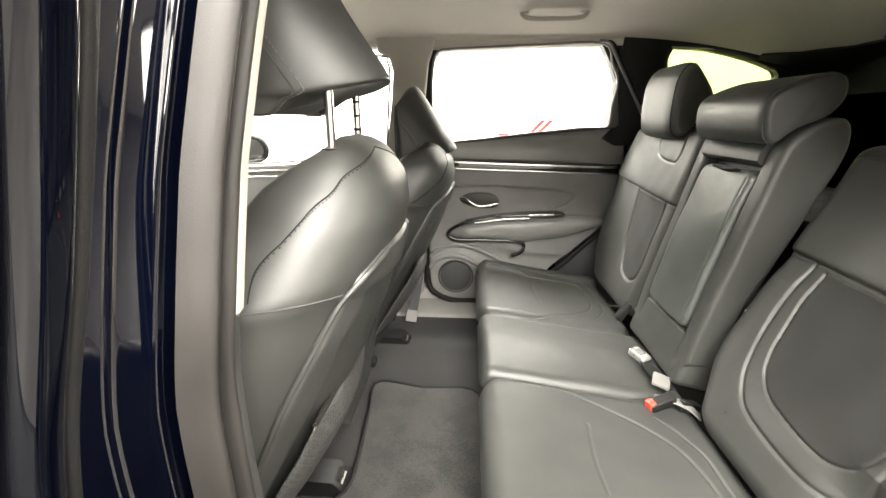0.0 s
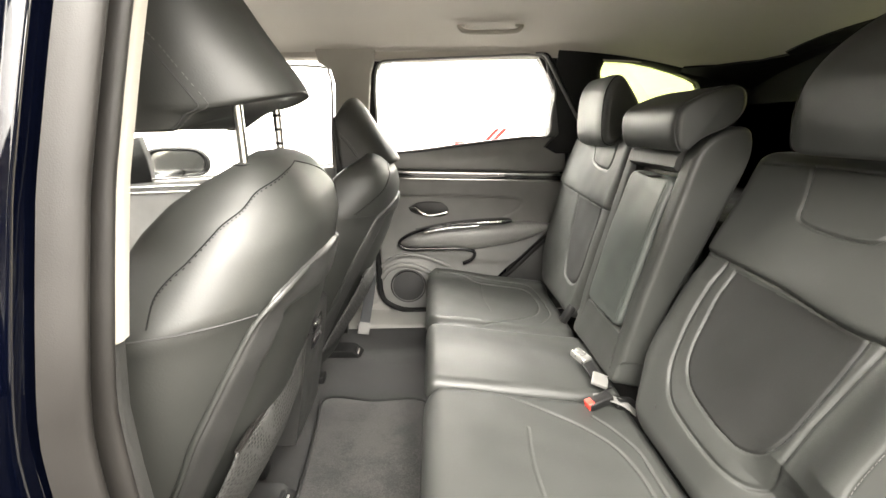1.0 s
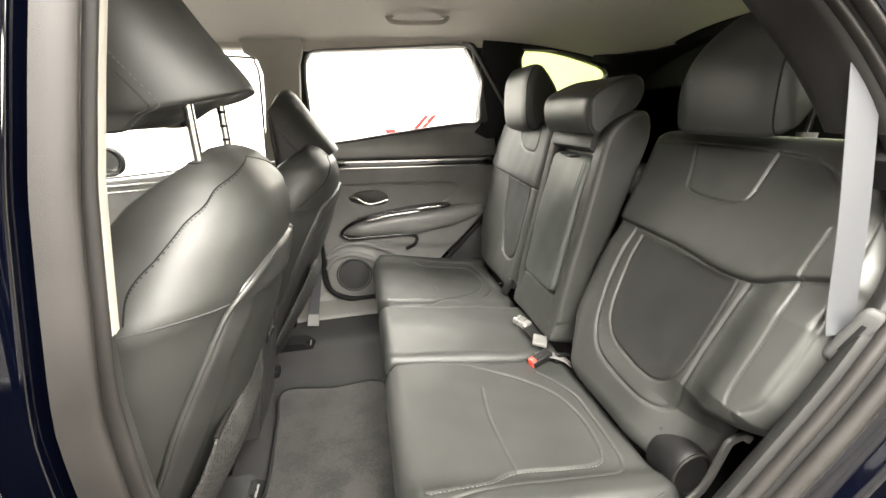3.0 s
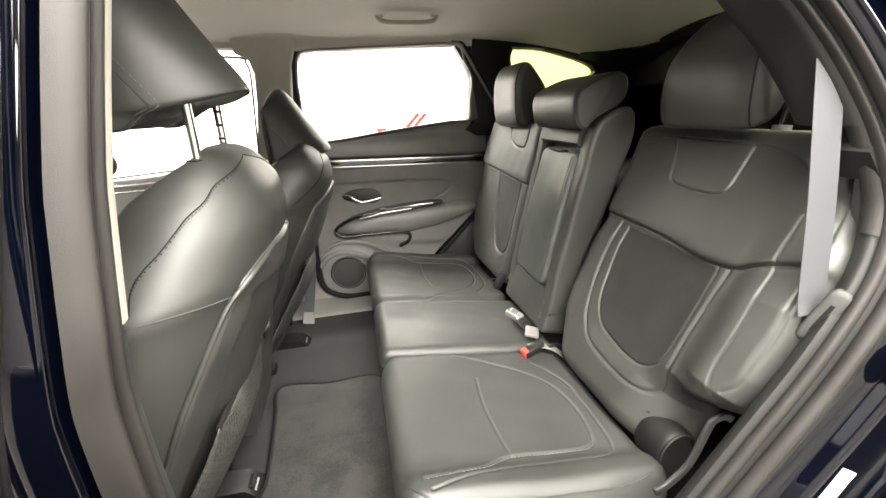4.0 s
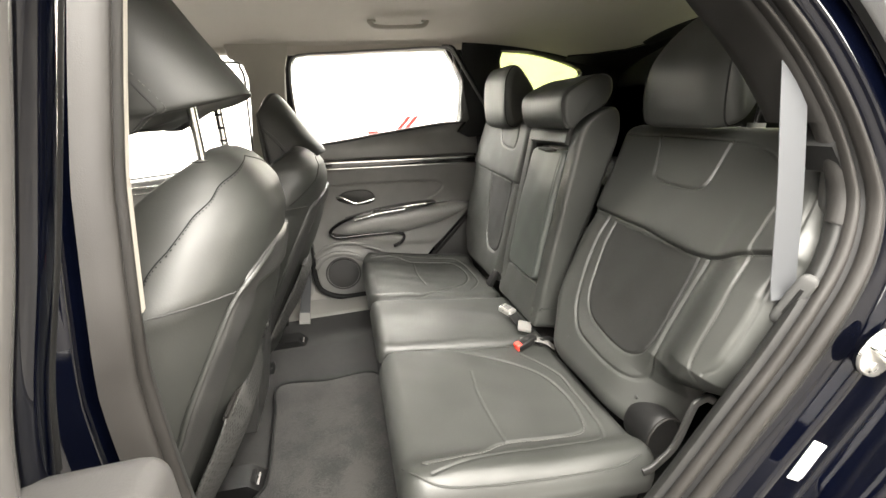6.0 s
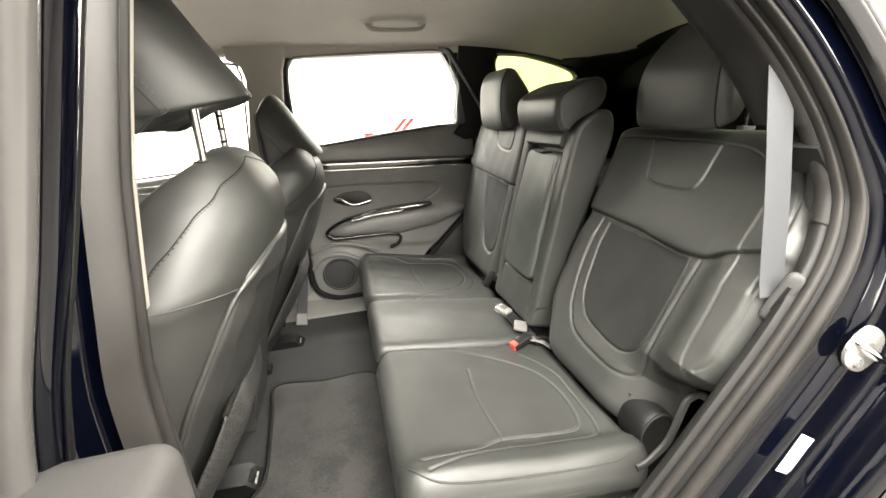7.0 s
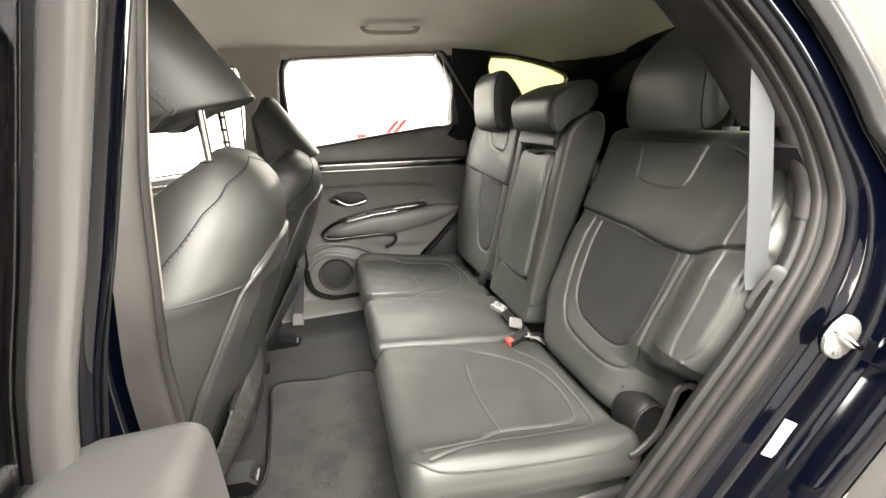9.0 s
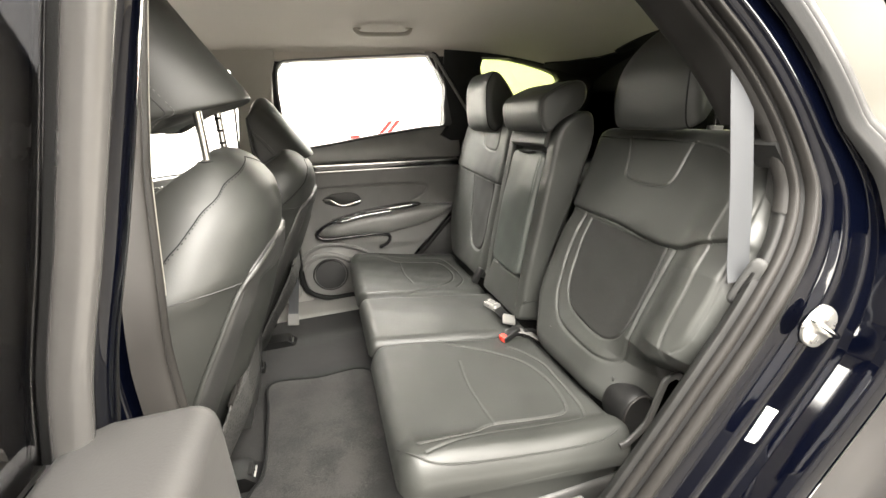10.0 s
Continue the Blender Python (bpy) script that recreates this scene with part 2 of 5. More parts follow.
class Pad:
    """A stuffed panel on a local plane: O the origin, a along A, b along B, h along N. left(b) and right(b) bound it between b0 and b1.
    rnd rounds its rim, depth is its thickness, seams are (points, width, depth) grooves in the plane, bulge(a, b) swells it."""

    def __init__(self, O, A, B, N, left, right, b0, b1, depth, rnd=0.03, seams=(), bulge=None, corner=0.03):
        self.O, self.A, self.B, self.N = [np.array(v, float) for v in (O, A, B, N)]
        self.left, self.right, self.b0, self.b1, self.depth, self.rnd = left, right, b0, b1, depth, rnd
        self.seams, self.bulge, self.corner = seams, bulge, corner

    def height(self, a, b):
        la, ra = self.edges(b)
        r = self.rnd
        h = np.zeros_like(a)
        for d in (a - la, ra - a, b - self.b0, self.b1 - b):
            e = np.clip(r - d, 0, r)
            h -= r - np.sqrt(np.maximum(r * r - e * e, 0))
        h = np.maximum(h, -1.4 * r)
        if self.bulge:
            h += self.bulge(a, b)
        for pts, w, depth in self.seams:
            d = np.full(a.shape, 9.0)
            for (x0, y0), (x1, y1) in zip(pts, pts[1:]):
                vx, vy = x1 - x0, y1 - y0
                t = np.clip(((a - x0) * vx + (b - y0) * vy) / (vx * vx + vy * vy + 1e-12), 0, 1)
                d = np.minimum(d, np.hypot(a - x0 - t * vx, b - y0 - t * vy))
            h -= depth * np.exp(-(d / w) ** 2)
        return h

    def edges(self, b):
        la, ra = self.left(b), self.right(b)
        c = self.corner
        d = np.minimum(b - self.b0, self.b1 - b)
        e = np.clip(c - d, 0, c)
        s = c - np.sqrt(np.maximum(c * c - e * e, 0))
        return la + s, ra - s

    def point(self, a, b, lift=0.0):
        a, b = np.atleast_1d(np.array(a, float)), np.atleast_1d(np.array(b, float))
        h = self.height(a, b) + lift
        return self.O + a[:, None] * self.A + b[:, None] * self.B + h[:, None] * self.N

    def mesh(self, nu=110, nv=110):
        s = np.linspace(0, 1, nu)
        u = 0.55 * s + 0.45 * (0.5 - 0.5 * np.cos(np.pi * s))
        s = np.linspace(0, 1, nv)
        v = 0.55 * s + 0.45 * (0.5 - 0.5 * np.cos(np.pi * s))
        b = self.b0 + (self.b1 - self.b0) * v
        la, ra = self.edges(b)
        aa = la[:, None] + (ra - la)[:, None] * u[None, :]
        bb = np.repeat(b[:, None], nu, 1)
        front = self.point(aa.ravel(), bb.ravel())
        idx = np.arange(nu * nv).reshape(nv, nu)
        rim = np.concatenate([idx[0, :-1], idx[:-1, -1], idx[-1, :0:-1], idx[:0:-1, 0]])
        back = self.O + aa.ravel()[rim, None] * self.A + bb.ravel()[rim, None] * self.B - self.depth * self.N
        bm = bmesh.new()
        vs = [bm.verts.new(p) for p in front]
        bs = [bm.verts.new(p) for p in back]
        for j in range(nv - 1):
            for i in range(nu - 1):
                bm.faces.new((vs[idx[j, i]], vs[idx[j, i + 1]], vs[idx[j + 1, i + 1]], vs[idx[j + 1, i]]))
        n = len(rim)
        for i in range(n):
            k = (i + 1) % n
            bm.faces.new((vs[rim[k]], vs[rim[i]], bs[i], bs[k]))
        bm.faces.new(bs)
        return bm

    def stitches(self, pts, gap=0.0075, length=0.0045, size=0.0011, side=0.0):
        """A row of short threads laid along a line on the pad."""
        bm = bmesh.new()
        path = smooth_path([(p[0], p[1], 0) for p in pts], 10)
        dense = []
        for p, q in zip(path, path[1:]):
            k = max(1, int((q - p).length / 0.001))
            dense += [p.lerp(q, i / k) for i in range(k)]
        along = 0.0
        last = dense[0]
        for i in range(1, len(dense) - 5):
            along += (dense[i] - last).length
            last = dense[i]
            if along >= gap:
                along = 0.0
                t = (dense[i + 4] - dense[i]).normalized()
                n = Vector((-t.y, t.x, 0)) * side
                a, b = dense[i] + n, dense[i] + n + t * length
                w = self.point([a.x, b.x], [a.y, b.y], size * 0.5)
                sweep(bm, [Vector(w[0]), Vector(w[1])], circle(size, 5), Vector(self.N))
        return bm


def const(v):
    return lambda b: np.full_like(np.asarray(b, float), v)


def curve_of(pairs):
    """A function of b through the given (b, a) pairs."""
    bs, av = [p[0] for p in pairs], [p[1] for p in pairs]
    return lambda b: np.interp(b, bs, av)


def soft(pts, per=8):
    return [(p.x, p.y) for p in smooth_path([(a, b, 0) for a, b in pts], per)]


def lean(z):
    """How far the car's sides come in above the belt line."""
    return 0.36 * 0.05 * math.log1p(math.exp(min(40.0, (z - 1.02) / 0.05)))


# ---- showroom ----
def room_box(name, x0, x1, y0, y1, z0, z1, mat, label, category):
    ob = link(name, block(x0, x1, y0, y1, z0, z1, 0), mat, smooth=False)
    return tagged(ob, label, category, kind="structure")


RX0, RX1, RY0, RY1 = -7.5, 7.0, -6.0, 4.2
room_box("ground", RX0, RX1, RY0, RY1, -0.2, 0.0, CONCRETE, "polished grey concrete showroom floor", "floor")
room_box("wall_north", RX0, RX1, RY1, RY1 + 0.2, 0, CEIL, WALL, "bright white painted showroom wall", "wall")
room_box("wall_south", RX0, RX1, RY0 - 0.2, RY0, 0, CEIL, WALL_DIM, "dull grey-brown painted showroom wall behind the car", "wall")
room_box("wall_west", RX0 - 0.2, RX0, RY0 - 0.2, RY1 + 0.2, 0, CEIL, WALL_DIM, "dull painted end wall of showroom", "wall")
room_box("wall_east", RX1, RX1 + 0.2, RY0 - 0.2, RY1 + 0.2, 0, CEIL, WALL_TAN, "tan painted end wall of showroom", "wall")
room_box("ceiling", RX0, RX1, RY0, RY1, CEIL, CEIL + 0.2, CEILING, "off-white painted showroom ceiling", "ceiling")

first_light = thing("ceiling_light", (0, 0, CEIL), "long white rectangular ceiling light panel, switched on", "light", "ceiling lights")
part("frame", rings_mesh([[Vector((x * 0.99 * k, y * k, z)) for x, y in ((-1.2, -.9), (1.2, -.9), (1.2, .9), (-1.2, .9))] for k, z in ((1.02, CEIL), (1.02, CEIL - 0.07), (0.97, CEIL - 0.07), (0.97, CEIL - 0.01))]),
     PLASTIC_PALE, first_light, smooth=False)
part("diffuser", block(-1.15, 1.15, -0.86, 0.86, CEIL - 0.075, CEIL - 0.06, 0.003, 1), TUBE, first_light)
for i, (lx, ly) in enumerate(LAMPS):
    m = pose(lx, ly, CEIL)
    if i == 0:
        first_light.matrix_world = m
    else:
        copy_thing(first_light, m)

# red emblem on the far wall: slanted bars
sign = thing("wall_emblem", (1.2, RY1, 1.5), "red slanted-bar emblem painted on white wall", "sign")


def emblem_bar(x, z, w, h, slant):
    pts = [(x, z), (x + w, z), (x + w + slant, z + h), (x + slant, z + h)]
    return rings_mesh([[Vector((a, RY1 - d, b)) for a, b in pts] for d in (0.0, 0.02)])


EMX, EMZ = 0.69, 0.85
for k in range(2):
    part("bar", emblem_bar(EMX + 0.095 * k, EMZ, 0.058, 0.365, 0.36), RED_SIGN, sign, smooth=False)
part("bar", emblem_bar(EMX - 0.04, EMZ, 0.13, 0.215, -0.12), RED_SIGN, sign, smooth=False)


# ---- car shell: floor, headliner, body side ----
def sheet(name, x0, x1, y0, y1, nx, ny, fz, thick, mat, label, category):
    """A floor or roof sheet with thickness; fz(x, y) is its visible face."""
    bm = bmesh.new()
    def grid(off):
        return [[bm.verts.new((x0 + (x1 - x0) * i / nx, y0 + (y1 - y0) * j / ny, fz(x0 + (x1 - x0) * i / nx, y0 + (y1 - y0) * j / ny) + off))
                 for j in range(ny + 1)] for i in range(nx + 1)]
    g, k = grid(0), grid(thick)
    for i in range(nx):
        for j in range(ny):
            bm.faces.new((g[i][j], g[i + 1][j], g[i + 1][j + 1], g[i][j + 1]))
            bm.faces.new((k[i][j], k[i + 1][j], k[i + 1][j + 1], k[i][j + 1]))
    for i in range(nx):
        bm.faces.new((g[i][0], g[i + 1][0], k[i + 1][0], k[i][0]))
        bm.faces.new((g[i][ny], g[i + 1][ny], k[i + 1][ny], k[i][ny]))
    for j in range(ny):
        bm.faces.new((g[0][j], g[0][j + 1], k[0][j + 1], k[0][j]))
        bm.faces.new((g[nx][j], g[nx][j + 1], k[nx][j + 1], k[nx][j]))
    ob = link(name, bm, mat)
    return tagged(ob, label, category, kind="structure")


def roof_z(x, y):
    z = 1.605 - 0.115 * (abs(y) / 0.62) ** 3
    if x > 0.6:
        z -= 0.12 * ((x - 0.6) / 0.9) ** 2
    if x < -0.5:
        z -= 0.10 * ((-0.5 - x) / 0.7) ** 2
    return z


sheet("headliner", -1.15, 1.5, -0.60, 0.615, 60, 40, roof_z, 0.035, HEADLINER, "beige grey woven fabric car headliner", "headliner")


def floor_z(x, y):
    return 0.405 + 0.022 * math.exp(-((y - 0.20) / 0.17) ** 4)


sheet("floor", -1.7, 1.55, -0.70, 0.72, 60, 60, floor_z, -0.05, CARPET, "dark grey carpeted car floor with a low tunnel", "floor")

# floor mat of the near footwell
mat = thing("floor_mat", (0.06, -0.28, 0.41), "dark grey carpet floor mat with black bound edge", "floor mat")
outline = soft([(-0.13, -0.55), (-0.10, -0.36), (-0.07, -0.28), (-0.085, -0.05), (-0.085, 0.068), (0.06, 0.056), (0.236, 0.038), (0.245, -0.20), (0.25, -0.56), (0.05, -0.60)], 6)
outline = outline + [((outline[-1][0] + outline[0][0]) / 2, (outline[-1][1] + outline[0][1]) / 2)]


def on_floor(a, b, h):
    return Vector((a, b, floor_z(a, b) + 0.016 + h))


part("carpet", slab(outline, on_floor, 0.010, 0.003), MAT_CARPET, mat)
bm = bmesh.new()
sweep(bm, [on_floor(a, b, -0.002) for a, b in outline], circle(0.0055, 7), closed=True)
part("binding", bm, RUBBER_BLACK, mat, "black bound edge")

# the near door opening: a ring of trim, seal, painted jamb and outer skin
OPENING = [(0.012, 1.39), (-0.002, 1.29), (-0.013, 1.20), (-0.018, 1.08), (-0.022, 1.02), (-0.022, 0.90), (-0.018, 0.75), (-0.005, 0.62), (0.03, 0.52), (0.12, 0.475),
           (0.30, 0.465), (0.45, 0.480), (0.55, 0.545), (0.635, 0.655), (0.729, 0.792), (0.783, 0.870), (0.829, 0.942), (0.875, 1.017), (0.899, 1.08), (0.901, 1.125), (0.882, 1.203),
           (0.838, 1.290), (0.780, 1.365), (0.70, 1.445), (0.56, 1.485), (0.30, 1.49), (0.12, 1.48), (0.04, 1.445)]
opening = smooth_path([(x, 0, z) for x, z in OPENING], 6, closed=True)


def breadth(p):
    """The jamb narrows towards the roof behind the doorway."""
    if p.x < 0.3:
        return 0.85
    return 1.0 - 0.55 * max(0.0, min(1.0, (p.z - 0.92) / 0.26))


def jamb(profile, keep=None, closed=False):
    """Sweep (outward, y) points round the opening, leaning in above the belt; keep(p) takes a stretch of it."""
    n = len(opening)
    rings = []
    for i in range(n):
        p = opening[i]
        if keep and not keep(p):
            continue
        t = (opening[(i + 1) % n] - opening[i - 1]).normalized()
        out = Vector((-t.z, 0, t.x)) * -1
        if out.dot(p - Vector((0.42, 0, 1.0))) < 0:
            out.negate()
        ring = []
        for d, y in profile:
            if y < -0.775 and p.x > 0.3:
                y = -0.775 + (y + 0.775) * (1 - 0.68 * max(0.0, min(1.0, (p.z - 0.98) / 0.2)))
            q = p + out * d * breadth(p)
            ring.append(Vector((q.x, y + lean(q.z), q.z)))
        rings.append(ring)
    bm = bmesh.new()
    add_rings(bm, rings, closed=closed, loop=keep is None, caps=False)
    return bm


side = thing("car_body", (0.4, -0.85, 0), "dark blue painted car body side round the open rear doorway", "car body", kind="structure")
past_front = (lambda p: p.x > 0.09)
part("doorway_trim", jamb([(0.05, -0.690), (0.020, -0.705), (0.008, -0.714), (0.001, -0.722), (-0.002, -0.729), (0.0, -0.733), (0.010, -0.737)], keep=lambda p: p.x > 0.09 and p.z < 1.12), PLASTIC_TRIM, side, "dark grey plastic doorway trim")
part("rear_pillar_trim", jamb([(0.02, -0.652), (0.0, -0.650), (-0.008, -0.656), (-0.012, -0.672), (-0.010, -0.695), (-0.007, -0.715), (-0.008, -0.727), (-0.004, -0.735), (0.006, -0.740)], keep=lambda p: p.x > 0.5 and p.z > 1.19), PLASTIC_LOW, side, "dark grey rear pillar trim")
part("rear_pillar_trim", jamb([(0.014, -0.714), (0.004, -0.713), (-0.003, -0.718), (-0.006, -0.727), (-0.003, -0.735), (0.006, -0.740)], keep=lambda p: p.x > 0.5 and 1.06 < p.z < 1.205), PLASTIC_LOW, side, "dark grey lower end of the pillar trim")
seal = thing("door_seal", (0.4, -0.75, 0.5), "grey rubber door seal with two ridges", "door seal", kind="structure")


def ridge(d0, y0, d1, y1, bulge, n=10):
    """A rounded rubber ridge between two points of the jamb's section."""
    dd, dy = d1 - d0, y1 - y0
    l = math.hypot(dd, dy)
    nd, ny = dy / l, -dd / l
    pts = [(d0 + dd * k / n + nd * bulge * math.sin(math.pi * k / n) ** 0.7, y0 + dy * k / n + ny * bulge * math.sin(math.pi * k / n) ** 0.7) for k in range(n + 1)]
    return pts + [(d1 - nd * 0.012, y1 + 0.02), (d0 - nd * 0.006 + 0.01, y0 + 0.01)]


# added black strip: puts the shade of the grooves into colour
part("groove_shade", jamb([(0.0, -0.728), (0.006, -0.738), (0.020, -0.751), (0.038, -0.765), (0.046, -0.768)], keep=past_front), RUBBER_BLACK, seal, "black strip that darkens the grooves between seal ridges")
part("inner_ridge", jamb(ridge(0.003, -0.738, 0.0135, -0.751, 0.008), keep=past_front, closed=True), RUBBER, seal)
part("outer_ridge", jamb(ridge(0.020, -0.756, 0.036, -0.770, 0.010), keep=past_front, closed=True), RUBBER, seal)
part("jamb", jamb([(0.03, -0.75), (0.042, -0.762), (0.052, -0.770), (0.060, -0.773), (0.066, -0.775), (0.070, -0.780), (0.073, -0.790), (0.078, -0.795), (0.086, -0.797), (0.12, -0.799),
                   (0.136, -0.801), (0.143, -0.806), (0.147, -0.818), (0.150, -0.848), (0.154, -0.860), (0.162, -0.866), (0.185, -0.870)], keep=past_front), PAINT, side, "glossy dark blue painted door jamb")


# front of the doorway: the centre pillar's rear face with its broad double seal
def pillar_edge(z):
    """x of the doorway's front edge."""
    zs = [q[1] for q in OPENING[:9]][::-1]
    return float(np.interp(z, zs, [q[0] for q in OPENING[:9]][::-1])) + 0.10 * max(0.0, z - 1.39)


def pillar_ends(z):
    rise = 0.29 * 0.03 * math.log1p(math.exp(min(40.0, (z - 1.03) / 0.03)))
    inner = Vector((pillar_edge(z) + 0.004, -0.696 + rise, z))
    outer = Vector((pillar_edge(z) - 0.006, -0.764 + rise, z))
    return inner, outer


def pillar_sweep(make):
    return rings_mesh([make(0.47 + 1.05 * k / 48) for k in range(49)], closed=False)


def pillar_ridge(s0, s1, bulge):
    def make(z):
        i, o = pillar_ends(z)
        t = (o - i).normalized()
        n = Vector((-t.y, t.x, 0))
        if n.x < 0:
            n.negate()
        ring = []
        for k in range(13):
            u = k / 12
            ring.append(i.lerp(o, s0 + (s1 - s0) * u) + n * (bulge * max(0.0, math.sin(math.pi * u)) ** 0.7 - 0.004))
        return ring
    return make


# added black strip again, for dark shade between the pillar's ridges
part("groove_shade", pillar_sweep(pillar_ridge(0.10, 1.0, 0.001)), RUBBER_BLACK, seal, "black strip that darkens the grooves between seal ridges")
part("inner_ridge", pillar_sweep(pillar_ridge(0.20, 0.52, 0.018)), RUBBER, seal)
part("outer_ridge", pillar_sweep(pillar_ridge(0.58, 1.0, 0.026)), RUBBER, seal)


def pillar_paint(z):
    i, o = pillar_ends(z)
    return [o + Vector(q) for q in ((-0.004, 0.010, 0), (-0.012, 0.0, 0), (-0.0125, -0.006, 0), (-0.0135, -0.0075, 0), (-0.016, -0.0085, 0), (-0.032, -0.0215, 0), (-0.034, -0.0245, 0), (-0.0345, -0.029, 0),
                                    (-0.036, -0.031, 0), (-0.040, -0.034, 0), (-0.060, -0.070, 0), (-0.066, -0.080, 0), (-0.075, -0.086, 0), (-0.15, -0.092, 0))]


part("centre_pillar", pillar_sweep(pillar_paint), PAINT, side, "glossy dark blue centre pillar")

# ---- rear bench ----
Y, X, Z = Vector((0, 1, 0)), Vector((1, 0, 0)), Vector((0, 0, 1))
TIP = radians(8)
CB, CN = (math.cos(TIP), 0, -math.sin(TIP)), (math.sin(TIP), 0, math.cos(TIP))
CO = (0.245, 0, 0.648)

bench = thing("rear_bench", (0.45, 0, 0.42), "black leather three-place rear bench cushion with stitched panels", "car seat")


def wrinkle(a, b):
    """Slight unevenness of stretched leather."""
    return 0.0009 * np.sin(31 * a + 13 * b + 1.0) * np.sin(27 * b - 11 * a) + 0.0006 * np.sin(58 * a - 21 * b) * np.sin(43 * b + 17 * a + 0.7)


def near_swell(s):
    def f(a, b):
        w = s * a
        side = 0.020 / (1 + np.exp(-(w - 0.565) / 0.010)) - 0.018 * np.clip((w - 0.60) / 0.04, 0, 1) ** 2
        return side + wrinkle(a, b) + 0.006 * np.exp(-((b - 0.10) / 0.09) ** 2) - 0.008 * np.exp(-((b - 0.30) / 0.12) ** 2 - ((w - 0.38) / 0.12) ** 2)
    return f


INSERT = [(-0.165, 0.012), (-0.166, 0.12), (-0.205, 0.22), (-0.285, 0.36), (-0.378, 0.410), (-0.490, 0.404), (-0.533, 0.365), (-0.537, 0.206), (-0.566, 0.135), (-0.578, 0.03)]
OUTER = [(-0.605, 0.04), (-0.585, 0.12), (-0.571, 0.223), (-0.568, 0.34), (-0.560, 0.405), (-0.53, 0.428), (-0.478, 0.436), (-0.40, 0.440), (-0.328, 0.438), (-0.27, 0.41), (-0.234, 0.380)]
CROSS = [(-0.29, 0.212), (-0.40, 0.200), (-0.537, 0.206)]
for s, w0, w1 in ((-1, 0.158, 0.645), (1, 0.168, 0.645)):
    flip = (lambda pts, s=s: [(-s * a, b) for a, b in pts])
    line, cross = soft(flip(INSERT), 6), soft(flip(CROSS), 5)
    lo, hi = (-w1, -w0) if s < 0 else (w0, w1)
    pad = Pad(CO, (0, 1, 0), CB, CN, const(lo), const(hi), -0.012, 0.50, 0.052, 0.040, [(line, 0.0032, 0.0032), (cross, 0.0025, 0.0015), (soft(flip(OUTER), 6), 0.0030, 0.0030)], near_swell(s), 0.05)
    p = part("seat_pad", pad.mesh(250, 250), LEATHER, bench, "black leather seat pad with a stitched insert")
    part("stitching", pad.stitches(flip(INSERT)[5:], side=0.004 * s), THREAD, p, "grey stitching")
    # lower side facing below the seam
    face = Pad((0.30, s * 0.60, 0.47), (1, 0, 0), (0, 0, 1), (0, s, 0), const(-0.04), const(0.40), -0.02, 0.11, 0.03, 0.02, (), lambda a, b: 0.030 - 0.06 * np.clip(b - 0.05, 0, 1), 0.03)
    part("side_facing", face.mesh(40, 24), LEATHER, bench)
    part("piping", tube(smooth_path([tuple(pad.point([s * w], [b], 0.0005)[0]) for w, b in ((0.56, -0.004), (0.605, 0.015), (0.626, 0.06), (0.630, 0.15), (0.630, 0.30), (0.628, 0.40), (0.618, 0.45))], 8), 0.0022, 7), LEATHER, p, "leather piping")
    part("piping", tube(smooth_path([(0.285, s * 0.636, 0.585), (0.34, s * 0.642, 0.582), (0.45, s * 0.643, 0.574), (0.58, s * 0.643, 0.562), (0.66, s * 0.640, 0.556)], 6), 0.0022, 7), LEATHER, p, "leather piping")
pad = Pad(CO, (0, 1, 0), CB, CN, const(-0.156), const(0.166), -0.010, 0.50, 0.052, 0.030, (), lambda a, b: 0.010 * np.exp(-((a - 0.005) / 0.10) ** 2) + wrinkle(a, b), 0.02)
part("seat_pad", pad.mesh(70, 70), LEATHER, bench, "plain black leather middle seat pad")
for lo, hi in ((-0.64, -0.16), (-0.155, 0.165), (0.17, 0.64)):
    front = Pad((0.305, 0, 0.42), (0, 1, 0), (0, 0, 1), (-1, 0, 0), const(lo), const(hi), 0.0, 0.195, 0.05, 0.03, (), lambda a, b: 0.008 * np.sin(np.clip(b / 0.195, 0, 1) * np.pi), 0.02)
    # same leather as the pads; the darker colour paints shade under their edge
    part("front_facing", front.mesh(50, 30), LEATHER_DULL, bench)
    part("piping", tube(smooth_path([(0.262, lo + 0.012, 0.600), (0.236, lo + 0.045, 0.604), (0.234, (lo + hi) / 2, 0.605), (0.236, hi - 0.045, 0.604), (0.262, hi - 0.012, 0.600)], 6), 0.0024, 7), LEATHER, bench, "leather piping")
part("base", block(0.285, 0.72, -0.60, 0.60, 0.41, 0.56, 0.012), PLASTIC_BLACK, bench)
side_cover = part("side_cover", block(0.36, 0.74, -0.640, -0.61, 0.42, 0.50, 0.012), PLASTIC, bench, "dark plastic seat side cover")
part("recline_lever", block(0.47, 0.60, -0.655, -0.638, 0.455, 0.485, 0.008), PLASTIC_MID, side_cover)


def back_frame(slope, z0):
    th = math.atan(slope)
    return (0.70, 0, z0), (math.sin(th), 0, math.cos(th)), (-math.cos(th), 0, math.sin(th))


def inlay(ob, pad, outline, mat):
    """Give the faces of a pad inside an outline another leather."""
    ob.data.materials.append(mat)
    m = len(outline)
    for f in ob.data.polygons:
        d = np.array(f.center) - pad.O
        a, b, inside = d @ pad.A, d @ pad.B, False
        for i in range(m):
            (x0, y0), (x1, y1) = outline[i - 1], outline[i]
            if (y0 > b) != (y1 > b) and a < (x1 - x0) * (b - y0) / (y1 - y0) + x0:
                inside = not inside
        f.material_index = 1 if inside else 0


